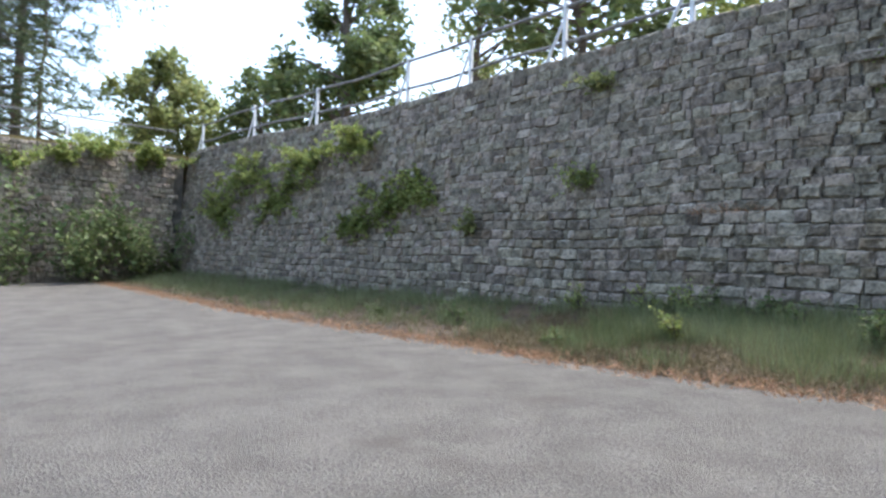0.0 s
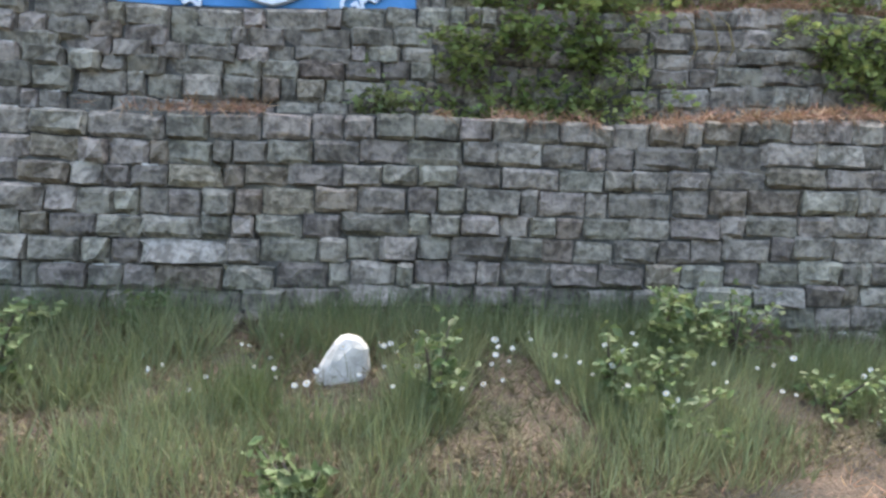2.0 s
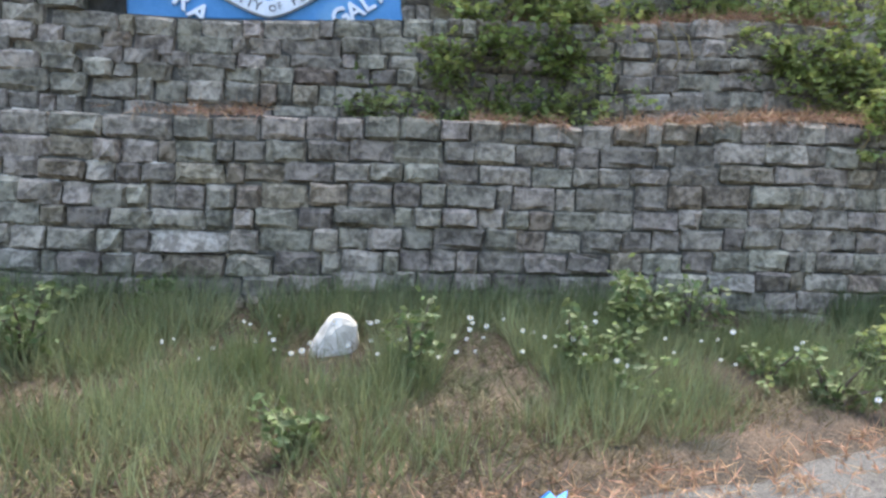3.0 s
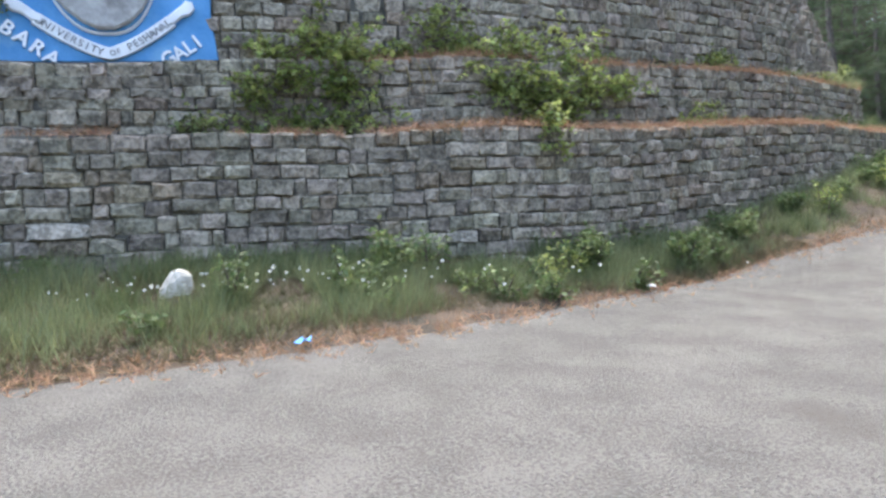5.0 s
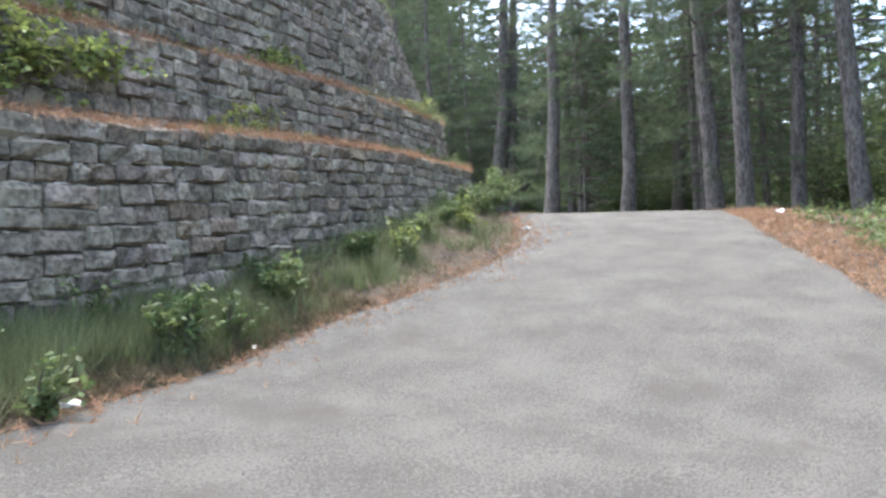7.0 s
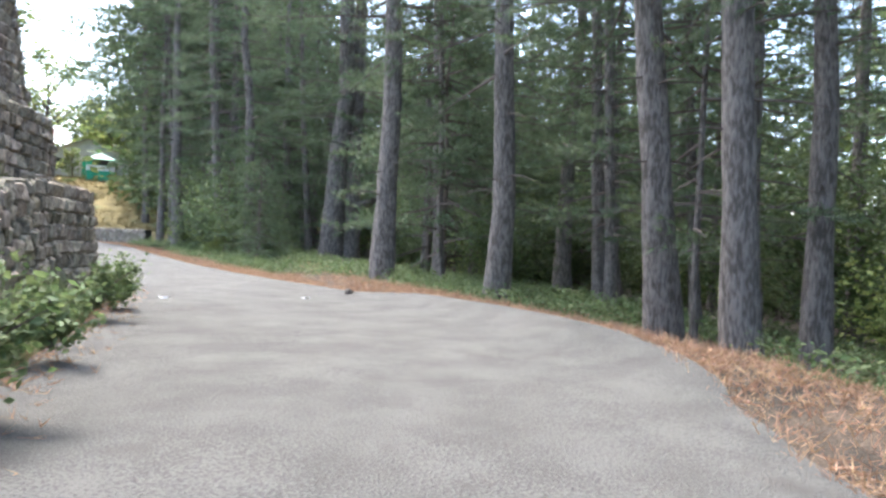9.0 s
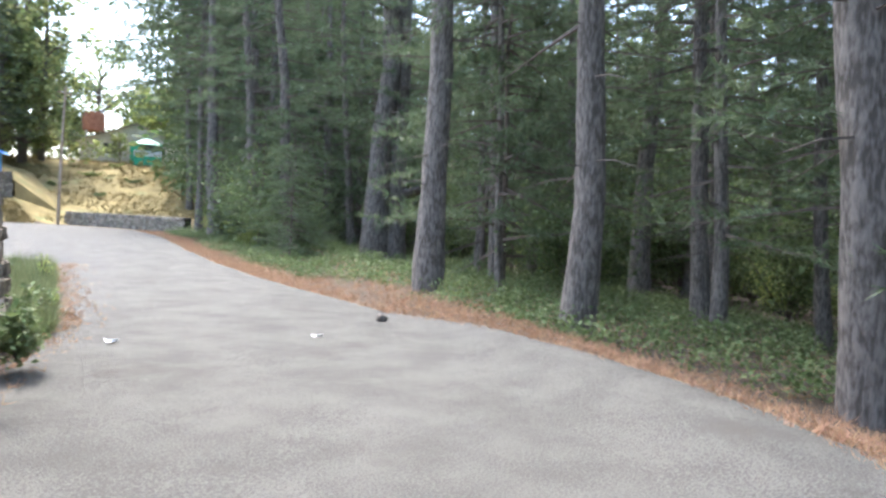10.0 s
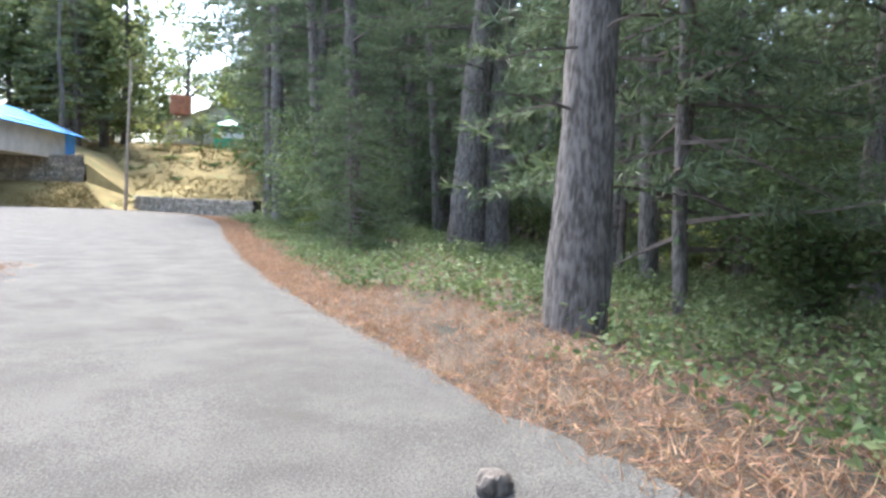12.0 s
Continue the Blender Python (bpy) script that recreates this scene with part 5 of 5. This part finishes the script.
def gable_house(place, size, wall_h, roof_h, turn):
    ob = thing("house", place, "small stone house with a brown gabled sheet roof", "house", turn=turn)
    w, d = size
    prof = [(-w / 2, -0.5), (w / 2, -0.5), (w / 2, wall_h), (0, wall_h + roof_h), (-w / 2, wall_h)]
    prism(prof, d, "wall", PLASTER, ob, d / 2)
    for side in (-1, 1):
        a, b = (0.0, wall_h + roof_h + 0.12), (side * (w / 2 + 0.6), wall_h - 0.28)
        prism([a, b, (b[0], b[1] - 0.08), (a[0], a[1] - 0.10)][::side], d + 0.9, "roof_slope", ROOF, ob, d / 2 + 0.45)
    for x in (-2.4, 2.2):
        win = prism([(x - 0.55, 1.0), (x + 0.55, 1.0), (x + 0.55, 2.1), (x - 0.55, 2.1)], 0.05, "window", DARK, ob, -d / 2)
        prism([(x - 0.65, 0.9), (x + 0.65, 0.9), (x + 0.65, 1.0), (x - 0.65, 1.0)], 0.09, "sill", WHITE, win, -d / 2)
    prism([(-0.5, 0), (0.5, 0), (0.5, 2.0), (-0.5, 2.0)], 0.05, "door", GREEN, ob, -d / 2)
    return ob


gable_house((*uphill(52, 74.5), lie(*uphill(52, 74.5)) + 0.1), (10.0, 6.0), 2.3, 1.9, -21)
gable_house((*uphill(60, 69), lie(*uphill(60, 69))), (9.0, 5.0), 2.2, 1.5, -24)
booth = thing("booth", (*uphill(49.3, 67.3), lie(*uphill(49.3, 67.3))), "small green and white painted booth with a pale green roof", "booth", turn=-22)
for z0, z1, mat, name in ((-0.4, 0.85, GREEN, "lower_wall"), (0.85, 1.35, WHITE, "white_band"), (1.35, 1.95, GREEN, "upper_wall")):
    bm = bmesh.new()
    box(bm, (0, 0, (z0 + z1) / 2), (2.4 - 0.004 * (z0 > 1), 2.2 - 0.004 * (z0 > 1), z1 - z0))
    part(name, bm, mat, booth)
bm = bmesh.new()
bmesh.ops.create_cone(bm, cap_ends=True, segments=4, radius1=2.05, radius2=0.15, depth=0.65, matrix=pose(0, 0, 2.27, 0, 0, 45))
part("roof", bm, GREEN_ROOF, booth)
prism([(-0.7, 1.4), (0.7, 1.4), (0.7, 1.88), (-0.7, 1.88)], 0.04, "window", DARK, booth, -1.1)
tank = thing("water_tank", (*uphill(52.4, 84), lie(*uphill(52.4, 84)) - 1.1), "rusty water tank standing on a tall steel frame", "water tank", turn=-19)
for dx in (-0.8, 0.8):
    for dy in (-0.8, 0.8):
        v, f = tube([(dx, dy, -0.5), (dx * 0.9, dy * 0.9, 5.6)], [0.07, 0.06], 6)
        mesh_part("leg", v, f, STEEL, tank)
bm = bmesh.new()
bmesh.ops.create_cone(bm, cap_ends=True, segments=24, radius1=1.15, radius2=1.15, depth=2.1, matrix=pose(0, 0, 6.65))
bmesh.ops.bevel(bm, geom=[e for e in bm.edges if abs(e.verts[0].co.z - e.verts[1].co.z) < 0.01], offset=0.08, segments=2, affect="EDGES")
part("drum", bm, RUST, tank)
pole = thing("utility_pole", (*uphill(33.6, 50.3), lie(*uphill(33.6, 50.3))), "thin weathered wooden utility pole beside the road", "pole")
v, f = tube([(0, 0, -0.5), (0.1, 0, 4), (0.25, 0, 8.6)], [0.11, 0.09, 0.06], 8)
mesh_part("mast", v, f, WOOD, pole)
bm = bmesh.new()
box(bm, (0.22, 0, 8.2), (1.0, 0.08, 0.08), 20, 0.01)
part("crossarm", bm, WOOD, pole)


def straight_wall(name, a, b, low, high, thick, label, course=0.2):
    a, b = np.array(a, float), np.array(b, float)
    t = (b - a) / np.linalg.norm(b - a)
    n = np.array([t[1], -t[0]])
    steps = np.linspace(0, 1, 12)
    rows = []
    for off, z in ((0, low), (0, high), (-thick, high + 0.01), (-thick, low)):
        rows.append([(*(a + (b - a) * k + n * off), lie(*(a + (b - a) * k)) + z) for k in steps])
    ob = tagged(backing(name, rows), label, "stone wall", kind="structure")
    ln = float(np.linalg.norm(b - a))
    build_stones(lay(lambda s, z: (np.array([*(a + t * s), lie(*(a + t * s)) + z]), t, n), 0, ln, low + 0.3, high, np.random.default_rng(9), course), ob)
    return ob


straight_wall("wall_low", uphill(34.6, 51.4), uphill(36.4, 41.0), -0.4, 0.8, 0.5, "low rough stone wall along the far side of the road")
straight_wall("wall_bank", uphill(20.0, 55.5), uphill(33.2, 56.0), 0.3, 2.9, 0.6, "rough stone wall below the blue-roofed shed", 0.25)
apron = [(18, 52.0, 0.0), (33.0, 52.4, 0.0), (33.3, 55.7, 1.2), (18, 55.3, 1.2)]
top = [(18, 55.7, 4.9), (33.4, 56.2, 4.7), (33.8, 57.2, 5.1), (18, 57.0, 5.1), (35.5, 66, 6.6), (18, 66, 6.6), (36.2, 55.2, None), (37.2, 57.4, None), (38.6, 66, None)]
spots = [(*uphill(x, y), lie(*uphill(x, y)) + z) for x, y, z in apron] + [(*uphill(x, y), lie(*uphill(x, y)) - 0.05 if z is None else z) for x, y, z in top]
shed_ground = mesh_part("terrace", spots, [(0, 1, 2, 3), (4, 5, 6, 7), (7, 6, 8, 9), (5, 10, 11, 6), (6, 11, 12, 8), (1, 10, 5, 2)], DRY_GRASS)
tagged(shed_ground, "grassy terrace on which the shed stands", "terrace", kind="structure")
shed = thing("shed", (22.9, 57.6, 5.1), "long low shed with a bright blue sheet roof", "shed", turn=55)
bm = bmesh.new()
box(bm, (0, 0, 0.75), (10.0, 3.4, 1.9), 0, 0.03)
part("wall", bm, PLASTER, shed)
bm = bmesh.new()
box(bm, (4.4, -1.74, 0.8), (1.2, 0.06, 1.7))
part("door", bm, TARP, shed)
for k in range(20):
    x = -5.4 + k * 0.56
    bm = bmesh.new()
    m = bmesh.ops.create_cube(bm, size=1.0, matrix=pose(x, 0, 2.25, 22) @ Matrix.Diagonal((0.555, 4.6, 0.05, 1)))
    part("roof_sheet", bm, TARP, shed)

# teal board at the bend
board = thing("notice_board", (18.6, 0.6, lie(18.6, 0.6)), "teal and white notice board on two tall posts at the bend", "notice board", turn=-88)
for x in (-0.8, 0.8):
    v, f = tube([(x, 0, -0.4), (x, 0, 6.0)], [0.045, 0.04], 8)
    mesh_part("post", v, f, STEEL, board)
for z0, z1, mat, name in ((4.1, 4.35, WHITE, "lower_band"), (4.35, 5.4, TEAL, "panel"), (5.4, 6.1, WHITE, "upper_band")):
    bm = bmesh.new()
    box(bm, (0, -0.075, (z0 + z1) / 2), (2.0, 0.05, z1 - z0))
    part(name, bm, mat, board)
